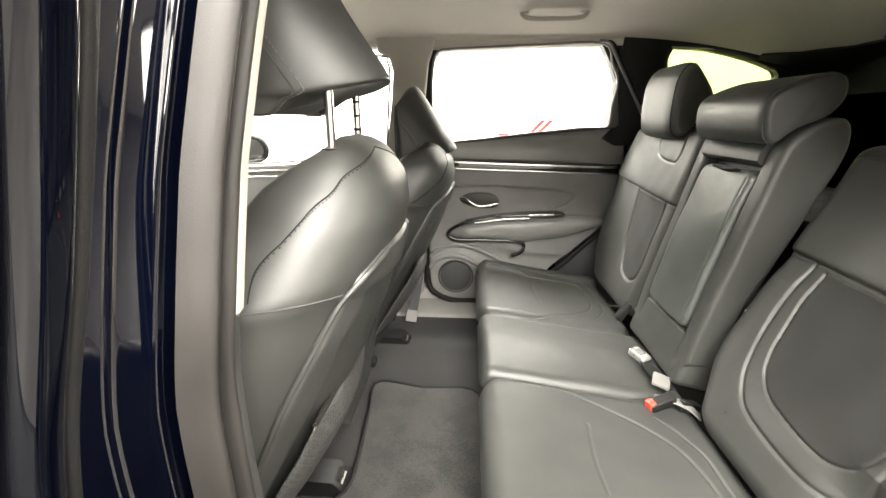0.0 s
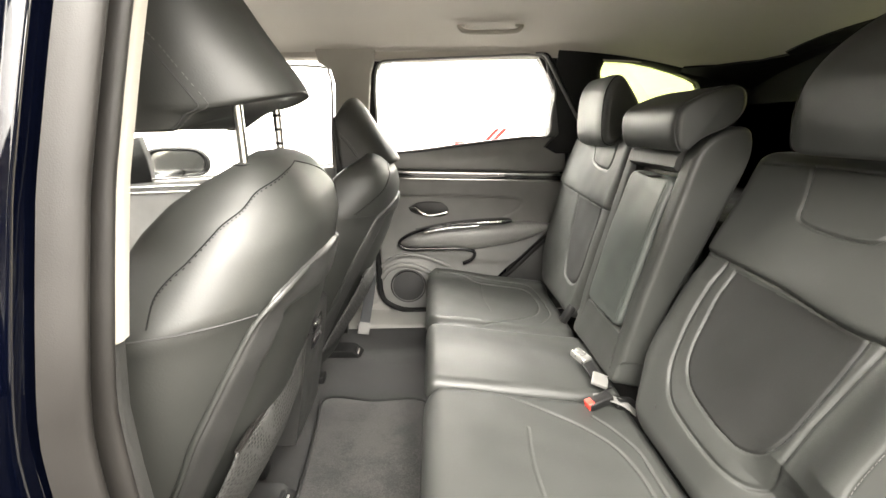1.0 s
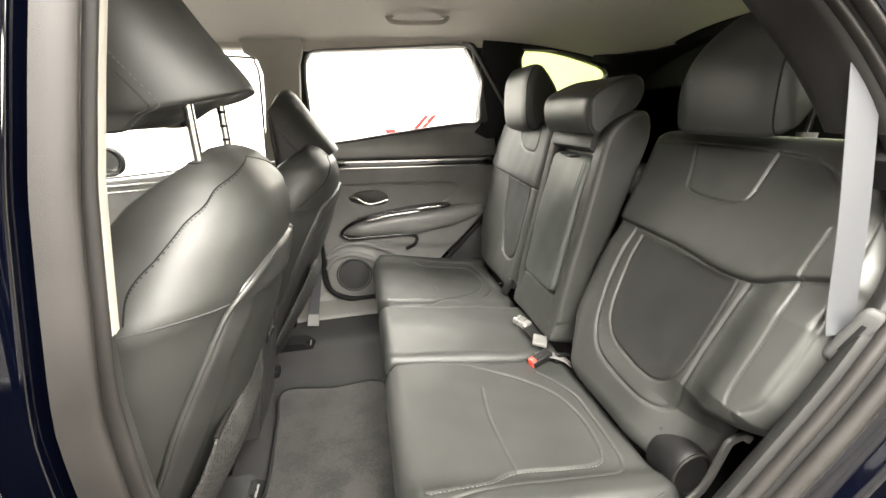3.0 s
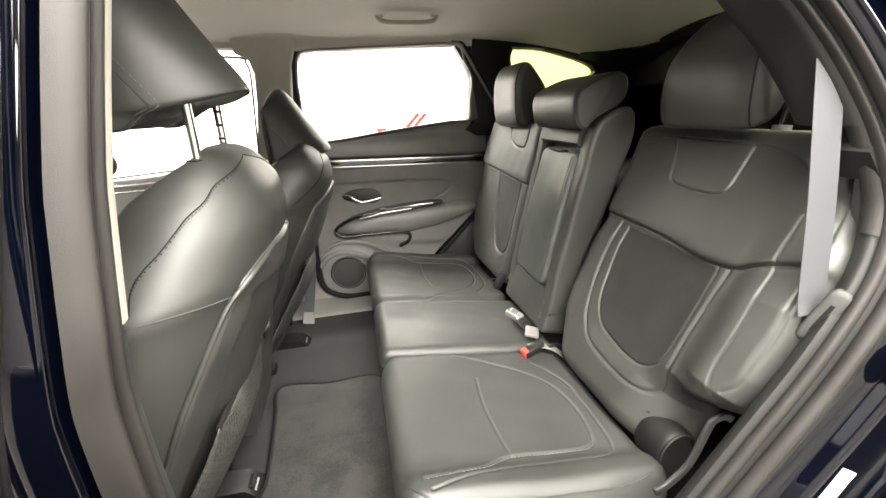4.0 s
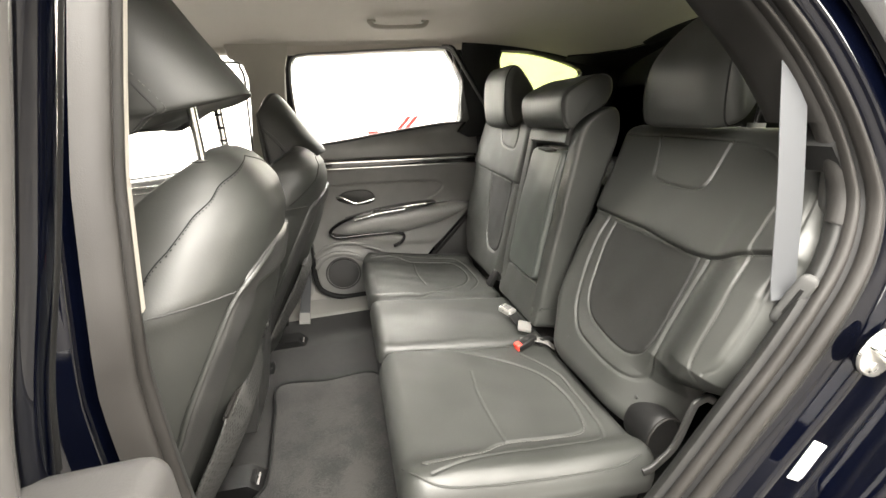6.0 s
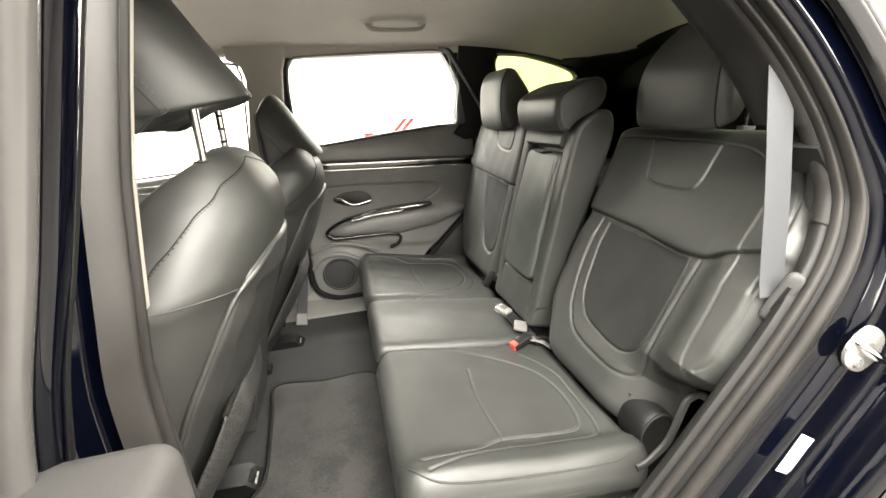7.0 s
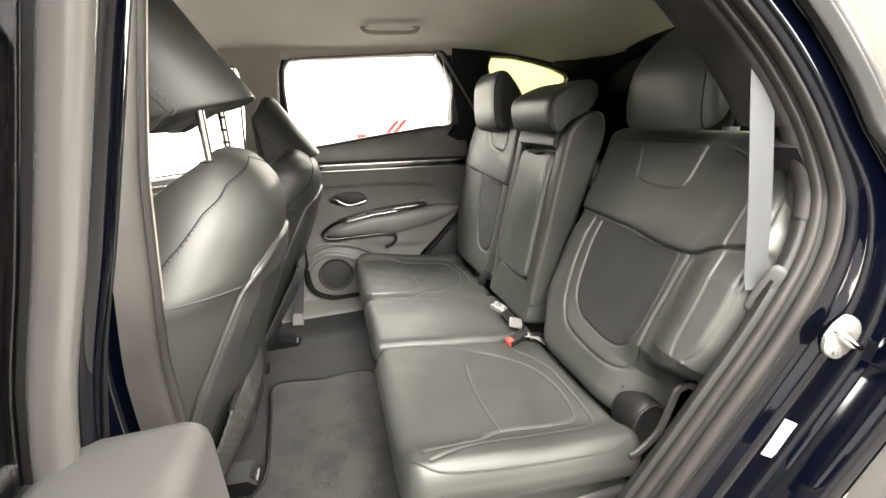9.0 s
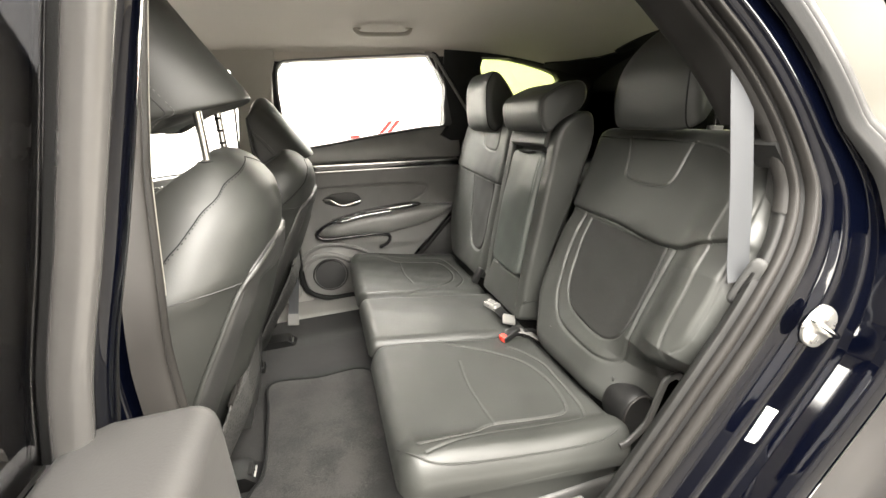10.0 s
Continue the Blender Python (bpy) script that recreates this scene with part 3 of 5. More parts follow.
# near seat back, leaning further than the rest
BO, BB, BN = back_frame(0.5, 0.62)
near_back = thing("reclined_car_seat", (0.75, -0.37, 0.60), "black leather reclined rear seat back with stitched panels", "car seat", "rear seats")
H_SEAM = [(-0.13, 0.392), (-0.205, 0.388), (-0.30, 0.384), (-0.369, 0.380), (-0.444, 0.370), (-0.50, 0.367), (-0.548, 0.372), (-0.605, 0.392), (-0.66, 0.412)]
OUTER_U = [(-0.225, 0.381), (-0.229, 0.261), (-0.250, 0.165), (-0.278, 0.112), (-0.325, 0.082), (-0.41, 0.071), (-0.485, 0.073), (-0.525, 0.092), (-0.538, 0.14), (-0.536, 0.233), (-0.541, 0.366)]
INNER_U = [(-0.254, 0.373), (-0.256, 0.292), (-0.276, 0.195), (-0.300, 0.150), (-0.345, 0.126), (-0.446, 0.115), (-0.490, 0.127), (-0.515, 0.160), (-0.521, 0.224), (-0.519, 0.364)]
BOLSTER = [(-0.612, 0.488), (-0.622, 0.422), (-0.630, 0.387), (-0.636, 0.299), (-0.637, 0.221), (-0.642, 0.186), (-0.656, 0.168)]
BOLSTER_EDGE = [(-0.640, 0.55), (-0.660, 0.49), (-0.675, 0.43), (-0.682, 0.37), (-0.686, 0.29), (-0.682, 0.215), (-0.666, 0.185)]
TOP_SEAM = [(-0.13, 0.603), (-0.259, 0.606), (-0.36, 0.606), (-0.456, 0.602), (-0.518, 0.594), (-0.560, 0.574), (-0.60, 0.53)]
BADGE = [(-0.259, 0.606), (-0.290, 0.540), (-0.302, 0.511), (-0.325, 0.498), (-0.38, 0.493), (-0.432, 0.495), (-0.450, 0.510), (-0.454, 0.55), (-0.456, 0.602)]


def back_swell(a, b):
    inner = -0.011 * np.exp(-((a + 0.39) / 0.125) ** 6 - ((b - 0.24) / 0.14) ** 6)
    rise = np.clip((-a - 0.545) / 0.085, 0, 1)
    bolster = (0.040 * rise * rise * (3 - 2 * rise) - 0.03 * np.clip((-a - 0.672) / 0.04, 0, 1) ** 2) * np.clip((b - 0.11) / 0.07, 0, 1) * np.clip((0.54 - b) / 0.20, 0, 1)
    over = b - np.interp(-a, [-p[0] for p in H_SEAM], [p[1] for p in H_SEAM])
    upper = 0.011 / (1 + np.exp(-over / 0.0035)) * np.exp(-(np.maximum(over, 0) / 0.11) ** 2)
    edge = 0.014 * np.exp(-((a + 0.185) / 0.035) ** 2) * np.clip((0.38 - b) / 0.05, 0, 1)
    neck = -0.060 * np.clip((-a - 0.46) / 0.12, 0, 1) ** 2 * np.clip((0.15 - b) / 0.05, 0, 1)
    return inner + bolster + upper + edge + neck + wrinkle(a, b)


near_left = curve_of([(-0.02, -0.575), (0.07, -0.585), (0.125, -0.585), (0.142, -0.625), (0.158, -0.665), (0.18, -0.690), (0.225, -0.708), (0.30, -0.714), (0.38, -0.712), (0.456, -0.700), (0.53, -0.672), (0.60, -0.628), (0.645, -0.585)])
near_right = curve_of([(-0.02, -0.24), (0.05, -0.205), (0.12, -0.174), (0.20, -0.155), (0.27, -0.147), (0.38, -0.140), (0.51, -0.120), (0.60, -0.105), (0.645, -0.100)])
pad = Pad(BO, (0, 1, 0), BB, BN, near_left, near_right, -0.02, 0.645, 0.12, 0.040,
          [(soft(H_SEAM), 0.0030, 0.0055), (soft(OUTER_U), 0.0040, 0.0042), (soft(INNER_U), 0.0030, 0.0034), (soft(BOLSTER), 0.0028, 0.0024), (soft(BOLSTER_EDGE), 0.0028, 0.0022), (soft(BADGE, 5), 0.0028, 0.0042), (soft(TOP_SEAM, 5), 0.0025, 0.0024)], back_swell, 0.035)
p = part("back_pad", pad.mesh(360, 380), LEATHER, near_back)
inlay(p, pad, soft(INNER_U), LEATHER_DULL)
part("stitching", pad.stitches(BOLSTER, 0.006, 0.0042, 0.0006, side=-0.0025), THREAD, p, "grey stitching")
bm = bmesh.new()
add_rings(bm, [[Vector((0.762 + r * 0.95 * math.cos(2 * math.pi * i / 32), y, 0.600 + 1.15 * r * math.sin(2 * math.pi * i / 32))) for i in range(32)] for r, y in ((0.05, -0.53), (0.052, -0.580), (0.052, -0.592), (0.048, -0.600), (0.044, -0.602), (0.042, -0.596), (0.02, -0.594))])
bm.transform(pose(0.77, 0, 0.60) @ Matrix.Diagonal((0.88, 1, 0.92, 1)) @ pose(-0.77, 0, -0.60))
hinge = part("hinge_cover", bm, PLASTIC_BLACK, near_back, "rounded black plastic hinge cover")
part("cover_rim", tube([(0.763 + 0.0405 * math.cos(2 * math.pi * i / 32), -0.601, 0.600 + 0.050 * math.sin(2 * math.pi * i / 32)) for i in range(32)], 0.003, 6, up=(0, 1, 0), closed=True), PLASTIC_LOW, hinge)
part("hinge_arm", strip(smooth_path([(0.685, -0.637, 0.576), (0.708, -0.637, 0.583), (0.742, -0.637, 0.612), (0.758, -0.637, 0.642), (0.776, -0.637, 0.698), (0.784, -0.637, 0.712), (0.806, -0.637, 0.718), (0.822, -0.637, 0.708)], 6), 0.008, 0.016, 0.003), PLASTIC, near_back, "black bent steel hinge arm")
for a, b in ((-0.294, 0.052), (-0.533, 0.050)):
    q = [Vector(pad.point([a], [b], lift)[0]) for lift in (-0.004, 0.0015)]
    part("fastener", tube(q, 0.0038, 10), PLASTIC, near_back)
part("rear_panel", block(0.0, 0.03, -0.62, -0.14, -0.02, 0.60, 0.012), PLASTIC_BLACK, near_back).matrix_basis = Matrix.Translation((0.075, 0.37, 0.01)) @ pose(0, 0, 0, 0, math.degrees(math.atan(0.5)), 0)

# middle and far seat back in one upright piece
FO, FB, FN = back_frame(0.235, 0.64)
far_back = thing("upright_car_seat", (0.75, 0.25, 0.60), "black leather upright rear seat back with folded centre armrest", "car seat", "rear seats")


FAR_H = [(0.17, 0.362), (0.30, 0.367), (0.415, 0.374), (0.55, 0.385), (0.66, 0.394)]
FAR_U = [(0.225, 0.362), (0.222, 0.24), (0.225, 0.13), (0.245, 0.098), (0.278, 0.090), (0.325, 0.098), (0.360, 0.125), (0.392, 0.18), (0.408, 0.24), (0.428, 0.368)]
FAR_BADGE = [(0.424, 0.560), (0.400, 0.515), (0.384, 0.496), (0.342, 0.483), (0.29, 0.479), (0.262, 0.482), (0.252, 0.514), (0.255, 0.560)]


def far_swell(a, b):
    over = b - np.interp(a, [p[0] for p in FAR_H], [p[1] for p in FAR_H])
    upper = 0.009 / (1 + np.exp(-over / 0.0035)) * np.exp(-(np.maximum(over, 0) / 0.11) ** 2)
    inner = -0.008 * np.exp(-((a - 0.32) / 0.10) ** 6 - ((b - 0.235) / 0.13) ** 6)
    bolster = 0.012 * np.exp(-((a - 0.55) / 0.08) ** 2) * np.clip((b - 0.05) / 0.1, 0, 1) * np.clip((0.56 - b) / 0.15, 0, 1)
    return upper + inner + bolster + wrinkle(a, b)


pad = Pad(FO, (0, 1, 0), FB, FN, curve_of([(-0.02, 0.19), (0.1, 0.175), (0.38, 0.165), (0.62, 0.168)]), curve_of([(-0.02, 0.56), (0.09, 0.625), (0.14, 0.645), (0.25, 0.66), (0.45, 0.665), (0.56, 0.65), (0.62, 0.62)]),
          -0.02, 0.595, 0.10, 0.034,
          [(soft(FAR_H), 0.0032, 0.005), (soft(FAR_U), 0.0045, 0.006), (soft(FAR_BADGE, 5), 0.0035, 0.0045)], far_swell, 0.05)
p = part("back_pad", pad.mesh(200, 230), LEATHER, far_back)
inlay(p, pad, soft(FAR_U), LEATHER_DULL)
part("stitching", pad.stitches(FAR_U[5:], side=0.004), THREAD, p, "grey stitching")


def fb(a, b, h=0.0):
    """A point on the upright seat back's plane."""
    return Vector(FO) + Y * a + Vector(FB) * b + Vector(FN) * h


# middle part: two cheeks, a head and a foot piece round the recess that holds the armrest
CHEEK = [(0.716, 0.66), (0.731, 0.75), (0.752, 0.85), (0.771, 0.93), (0.788, 1.01), (0.804, 1.081), (0.818, 1.145), (0.828, 1.178), (0.846, 1.204), (0.878, 1.226), (0.915, 1.235), (0.938, 1.222), (0.946, 1.18),
         (0.936, 1.13), (0.918, 1.08), (0.884, 0.978), (0.845, 0.88), (0.818, 0.80), (0.80, 0.66)]


def cushion(outline, place, depth, r, n=5):
    """A stuffed plate from a 2D outline, rounded at both rims: place(a, b, h), its faces at h = 0 and h = -depth."""
    m = len(outline)
    cx, cy = sum(p[0] for p in outline) / m, sum(p[1] for p in outline) / m
    inward = []
    for i in range(m):
        t = (Vector(outline[(i + 1) % m]) - Vector(outline[i - 1])).normalized()
        inward.append(Vector((-t.y, t.x)))
    area = sum(outline[i - 1][0] * outline[i][1] - outline[i][0] * outline[i - 1][1] for i in range(m))
    if area < 0:
        inward = [-q for q in inward]
    rings = []
    for h0, sign in ((-depth, 1), (0.0, -1)):
        steps = [math.pi / 2 * k / n for k in range(n + 1)]
        for th in (steps if sign > 0 else steps[::-1]):
            inset, h = r * (1 - math.sin(th)), h0 + sign * r * (1 - math.cos(th))
            rings.append([place(p[0] + q.x * inset, p[1] + q.y * inset, h) for p, q in zip(outline, inward)])
    return rings_mesh(rings)


cheek_line = soft(CHEEK, 5)
for lo, hi in ((-0.140, -0.086), (0.122, 0.172)):
    c = part("armrest_surround", cushion(cheek_line, lambda a, b, h, lo=lo: Vector((a, lo - h, b)), hi - lo, 0.014), LEATHER, far_back, "black leather armrest surround")
back_rings = [[fb(a, b, h) for b, h in ((0.02, -0.09), (0.02, -0.035), (0.510, -0.035), (0.512, 0.004), (0.518, 0.012), (0.535, 0.014), (0.56, 0.006), (0.585, -0.02), (0.597, -0.07), (0.59, -0.125), (0.55, -0.15), (0.2, -0.12))] for a in (-0.090, 0.126)]
part("armrest_surround", rings_mesh(back_rings), LEATHER, far_back, "black leather armrest surround")
foot = Pad(FO, (0, 1, 0), FB, FN, const(-0.138), const(0.166), -0.03, 0.099, 0.09, 0.010, [(soft([(-0.10, 0.0), (-0.098, 0.09)]), 0.003, 0.003)], lambda a, b: -0.010 + wrinkle(a, b), 0.02)
part("foot_pad", foot.mesh(60, 40), LEATHER, far_back)
arm = Pad(FO, (0, 1, 0), FB, FN, const(-0.083), const(0.119), 0.101, 0.500, 0.035, 0.014, [(soft([(-0.070, 0.11), (-0.071, 0.30), (-0.066, 0.48)]), 0.0025, 0.002)],
          lambda a, b: 0.002 + 0.006 * np.sin(np.clip((b - 0.1) / 0.4, 0, 1) * np.pi) + wrinkle(a, b), 0.03)
armrest = part("armrest", arm.mesh(60, 90), LEATHER_ARM_SHEEN, far_back, "folded-up leather centre armrest")
part("pull_strap", strip([fb(0.065, 0.492, 0.0), fb(0.04, 0.490, 0.010), fb(0.0, 0.488, 0.012), fb(-0.035, 0.494, 0.004)], 0.004, 0.018, 0.0015, up=tuple(FN)), PLASTIC_BLACK, armrest, "black armrest pull strap")


def end_scale(y, half, ends, shrink):
    """How far a head restraint's section draws in towards its ends."""
    d = max(0.0, abs(y) - (half - ends)) / ends
    f = 1 - math.sqrt(max(0.0, 1 - d ** 2.2))
    return 1 - shrink * f, 1 - 0.55 * shrink * f


def outline_of(prof):
    pts = [(q.x, q.z) for q in smooth_path([(x, 0, z) for x, z in prof], 6, closed=True)]
    return pts, sum(p[0] for p in pts) / len(pts), sum(p[1] for p in pts) / len(pts)


def headrest(prof, half, at, ends=0.05, shrink=0.45, taper=0.0):
    """A stuffed head restraint: a side profile of (x, z) drawn across the seat, rounded at both ends."""
    pts, cx, cz = outline_of(prof)
    rings = []
    n = 44
    for k in range(n + 1):
        y = half * math.sin((-1 + 2 * k / n) * math.pi / 2)
        fx, fz = end_scale(y, half, ends, shrink)
        rings.append([Vector((at[0] + cx + (x - cx) * fx, at[1] + y * (1 - taper * (max(0.0, z - 0.07) / 0.166) ** 2), at[2] + cz + (z - cz) * fz)) for x, z in pts])
    return rings_mesh(rings)


def side_seam(prof, half, at, y, ends=0.05, shrink=0.45, r=0.0016, taper=0.0):
    """A piped seam round the side panel of a head restraint."""
    pts, cx, cz = outline_of(prof)
    fx, fz = end_scale(y, half, ends, shrink)
    return tube([Vector((at[0] + cx + (x - cx) * fx, at[1] + y * (1 - taper * (max(0.0, z - 0.07) / 0.166) ** 2), at[2] + cz + (z - cz) * fz)) for x, z in pts], r, 6, up=(0, 1, 0), closed=True)


REAR_HEAD = [(-0.050, 0.025), (-0.060, 0.07), (-0.061, 0.13), (-0.055, 0.18), (-0.035, 0.215), (-0.010, 0.222), (0.018, 0.195), (0.055, 0.145), (0.066, 0.105), (0.045, 0.07), (0.018, 0.05), (0.0, 0.02), (-0.025, 0.010)]
RAISED_HEAD = [(-0.105, 0.028), (-0.112, 0.078), (-0.106, 0.138), (-0.075, 0.190), (-0.022, 0.236), (0.020, 0.248), (0.045, 0.225), (0.048, 0.16), (0.030, 0.095), (-0.015, 0.070), (-0.050, 0.058), (-0.072, 0.030), (-0.090, 0.014)]


def rear_headrest(at, label, prof=REAR_HEAD, taper=0.0):
    t = thing("headrest", at, label, "headrest", "rear headrests")
    pad = part("cover", headrest(prof, 0.127, at, 0.060, 0.42, taper), LEATHER, t, angle=180)
    for s in (-1, 1):
        part("piping", side_seam(prof, 0.127, at, s * 0.108, 0.060, 0.42, 0.0016, taper), THREAD_BLACK, pad, "stitched side seam")
    for dy in (-0.07, 0.07):
        post = part("post", tube([(at[0] + 0.030, at[1] + dy, at[2] + 0.10), (at[0] + 0.022, at[1] + dy, at[2] - 0.04)], 0.006, 12), CHROME, t, "chrome post")
        part("collar", tube([(at[0] + 0.026, at[1] + dy, at[2] + 0.018), (at[0] + 0.023, at[1] + dy, at[2] - 0.025)], 0.016, 16), PLASTIC_MID, post, "grey plastic collar")
    return t


rear_headrest((1.01, -0.372, 1.172), "raised black leather rear headrest on chrome posts", RAISED_HEAD, 0.20)
rear_headrest((0.835, 0.385, 1.165), "black leather rear headrest on the upright seat back")
MID_HEAD = [(-0.084, 0.092), (-0.080, 0.055), (-0.070, 0.032), (-0.055, 0.024), (-0.040, 0.036), (-0.010, 0.056), (0.028, 0.072), (0.052, 0.088), (0.066, 0.116), (0.060, 0.146), (0.035, 0.158), (0.0, 0.152), (-0.045, 0.135), (-0.074, 0.117)]
at = (0.85, -0.01, 1.160)
mid_head = thing("headrest", at, "low black leather middle headrest lying on seat top", "headrest", "rear headrests")
p = part("cover", headrest(MID_HEAD, 0.132, at, 0.026, 0.22), LEATHER, mid_head, angle=180)
part("piping", side_seam(MID_HEAD, 0.132, at, -0.122, 0.026, 0.22), THREAD_DARK, p, "stitched side seam")


def arched_headrest(prof, half, at, front=-0.11):
    """A head restraint whose rear face is an arc across the seat, drawn towards its front edge at both sides."""
    pts, cx, cz = outline_of(prof)
    rings = []
    n = 48
    for k in range(n + 1):
        y = half * math.sin((-1 + 2 * k / n) * math.pi / 2)
        rings.append([arch_point(x, z, y, at, front) for x, z in pts])
    return rings_mesh(rings)


def arch_point(x, z, y, at, front=-0.11):
    u = abs(y) / 0.10
    g = max(0.06, 1 - 0.55 * u ** 3.2)
    if z > 0.08:
        z = 0.08 + (z - 0.08) * (1 - 0.32 * min(1.3, u) ** 2.4)
    drop = 0.020 * min(1.0, u * u) * max(0.0, min(1.0, (0.12 - z) / 0.1)) if x > -0.03 else 0.0
    return Vector((at[0] + front + (x - front) * g, at[1] + y, at[2] + z - drop))


# ---- front seats ----
REAR_X = [(0.46, -0.165), (0.56, -0.130), (0.65, -0.086), (0.71, -0.057), (0.80, -0.012), (0.87, 0.022), (0.95, 0.056), (1.03, 0.079), (1.10, 0.090), (1.145, 0.083), (1.175, 0.064), (1.195, 0.044), (1.205, 0.026), (1.21, 0.012)]
FRONT_X = [(0.46, -0.33), (0.60, -0.28), (0.80, -0.20), (1.00, -0.150), (1.08, -0.125), (1.12, -0.105), (1.15, -0.080), (1.17, -0.052), (1.19, -0.018), (1.20, -0.004), (1.21, 0.004)]
HALF_Y = [(0.46, 0.25), (0.60, 0.262), (0.85, 0.268), (0.95, 0.265), (1.03, 0.258), (1.09, 0.238), (1.14, 0.215), (1.17, 0.190), (1.19, 0.160), (1.205, 0.110), (1.21, 0.06)]


def profile_at(table, z):
    return float(np.interp(z, [p[0] for p in table], [p[1] for p in table]))


FRONT_HEAD = [(-0.100, 0.030), (-0.112, 0.085), (-0.108, 0.145), (-0.094, 0.190), (-0.070, 0.209), (-0.040, 0.194), (0.020, 0.10), (0.068, 0.030), (0.065, 0.014), (0.016, 0.004), (-0.035, -0.018), (-0.080, -0.030)]


def front_seat(dx, cy, lift, cap_y, head_dx, label, head_label):
    t = thing("front_seat", (dx - 0.1, cy, 0.42), label, "car seat", "front seats")
    zs = [0.46 + (1.2099 - 0.46) * math.sin(math.pi / 2 * k / 54) for k in range(55)]

    def half_at(z, dy):
        """Half width; the shoulder by the door falls away faster."""
        s = max(0.0, min(1.0, (z - 1.02) / 0.19)) if dy * cy > 0 else 0.0
        return profile_at(HALF_Y, z) * (1 - 0.48 * s ** 0.9)

    def depth_at(z):
        return min(0.19, 0.85 * (profile_at(REAR_X, z) - profile_at(FRONT_X, z)))

    def rear_face(dy, z):
        """x of the rounded back of the seat."""
        q = min(1.0, abs(dy) / half_at(z, dy))
        deep = depth_at(z)
        e = 1.9 + (1.1 if dy * cy < 0 else 0.5) * max(0.0, min(1.0, (z - 1.0) / 0.12))
        return profile_at(REAR_X, z) - deep + deep * (1 - q ** e) ** (1 / e)

    def section(z, n=36):
        front = profile_at(FRONT_X, z)
        ring = []
        for k in range(n + 1):
            dy = math.sin(math.pi * (k / n - 0.5))
            dy *= half_at(z, dy)
            ring.append(Vector((dx + rear_face(dy, z), cy + dy, z)))
        x_side = profile_at(REAR_X, z) - depth_at(z)
        reach = max(0.001, x_side - front)
        for k in range(1, 16):
            a = math.pi * k / 16
            ring.append(Vector((dx + x_side - reach * math.sin(a) ** 0.5, cy + half_at(z, math.cos(a)) * math.copysign(abs(math.cos(a)) ** 0.5, math.cos(a)), z)))
        return ring

    body = part("backrest", rings_mesh([section(z) for z in zs]), LEATHER, t)

    # shield-shaped hard shell on the back: a raised band round a sunk panel
    SHELL_W = [(0.50, 0.222), (0.70, 0.220), (0.79, 0.214), (0.86, 0.210), (0.92, 0.196), (0.97, 0.180), (1.005, 0.164), (1.032, 0.140), (1.052, 0.092), (1.062, 0.04)]

    def shell_point(u, z, lift):
        w = profile_at(SHELL_W, z)
        dy = w * u
        return Vector((dx + rear_face(dy, z) + lift, cy + dy, z))

    rings = []
    for k in range(61):
        z = 0.50 + 0.5615 * math.sin(math.pi / 2 * k / 60)
        w = profile_at(SHELL_W, z)
        ring = []
        for i in range(57):
            u = math.sin(math.pi / 2 * (-1 + 2 * i / 56))
            d = min((1 - abs(u)) * w, (1.0625 - z) * 0.8)
            edge = min(1.0, d / 0.006)
            dip = max(0.0, min(1.0, (d - 0.045) / 0.018))
            dip = dip * dip * (3 - 2 * dip)
            ring.append(shell_point(u, z, -0.004 + 0.011 * edge ** 0.5 - (0.040 + 0.035 * max(0.0, min(1.0, (0.84 - z) / 0.06))) * dip))
        rings.append(ring)
    part("back_shell", rings_mesh(rings, closed=False), PLASTIC, t, "dark plastic seat back shell")
    for s in (-1, 1):
        rim = [Vector((dx + rear_face(profile_at(SHELL_W, z), z) + 0.003, cy + s * (profile_at(SHELL_W, z) + 0.001), z)) for z in (0.52, 0.62, 0.70, 0.79, 0.86, 0.92, 0.97, 1.005, 1.032, 1.052)]
        part("piping", tube(smooth_path(rim, 6), 0.0042, 8), LEATHER, body, "leather piping")

        def on_back(dy, z, out=0.0):
            return Vector((dx + rear_face(s * dy, z) + out, cy + s * (dy + out), z))
        part("seam", tube(smooth_path([on_back(a, z, 0.0) for a, z in ((0.161, 1.013), (0.188, 1.017), (0.216, 1.021), (0.235, 1.023), (0.250, 1.024))], 6), 0.0016, 6), THREAD_DARK, body, "side seam")
        line = [on_back(a, z, 0.0004) for a, z in soft([(0.0, 1.193), (0.054, 1.182), (0.099, 1.166), (0.123, 1.148), (0.145, 1.130), (0.163, 1.112), (0.195, 1.080), (0.214, 1.060), (0.236, 1.034)], 12)]
        bm = bmesh.new()
        for a, b in zip(line[::2], line[1::2]):
            sweep(bm, [a + Vector((0.001, s * 0.004, -0.003)), a.lerp(b, 0.6) + Vector((0.001, s * 0.004, -0.003))], circle(0.0008, 5))
        part("stitching", bm, THREAD_BLACK, body, "dotted stitching")
        part("seam", tube(line, 0.0009, 5), THREAD_BLACK, body, "slanting seam")
    # pocket net with its elastic rim, hanging off the shell
    rings = []
    for k in range(15):
        z = 0.52 + 0.285 * k / 14
        w = profile_at(SHELL_W, z) - 0.045
        off = float(np.interp(z, (0.52, 0.60, 0.68, 0.743, 0.79, 0.805), (0.006, 0.022, 0.029, 0.024, 0.0, -0.010)))
        rings.append([Vector((dx + rear_face(w * u * 0.98, z) + off * (1 - 0.7 * u ** 4) + 0.026 * u * u * (k / 14) ** 2, cy + w * u, z)) for u in [-1 + i / 12 for i in range(25)]])
    pocket = part("map_pocket", rings_mesh(rings, closed=False), MESH_NET, t, "grey net map pocket")
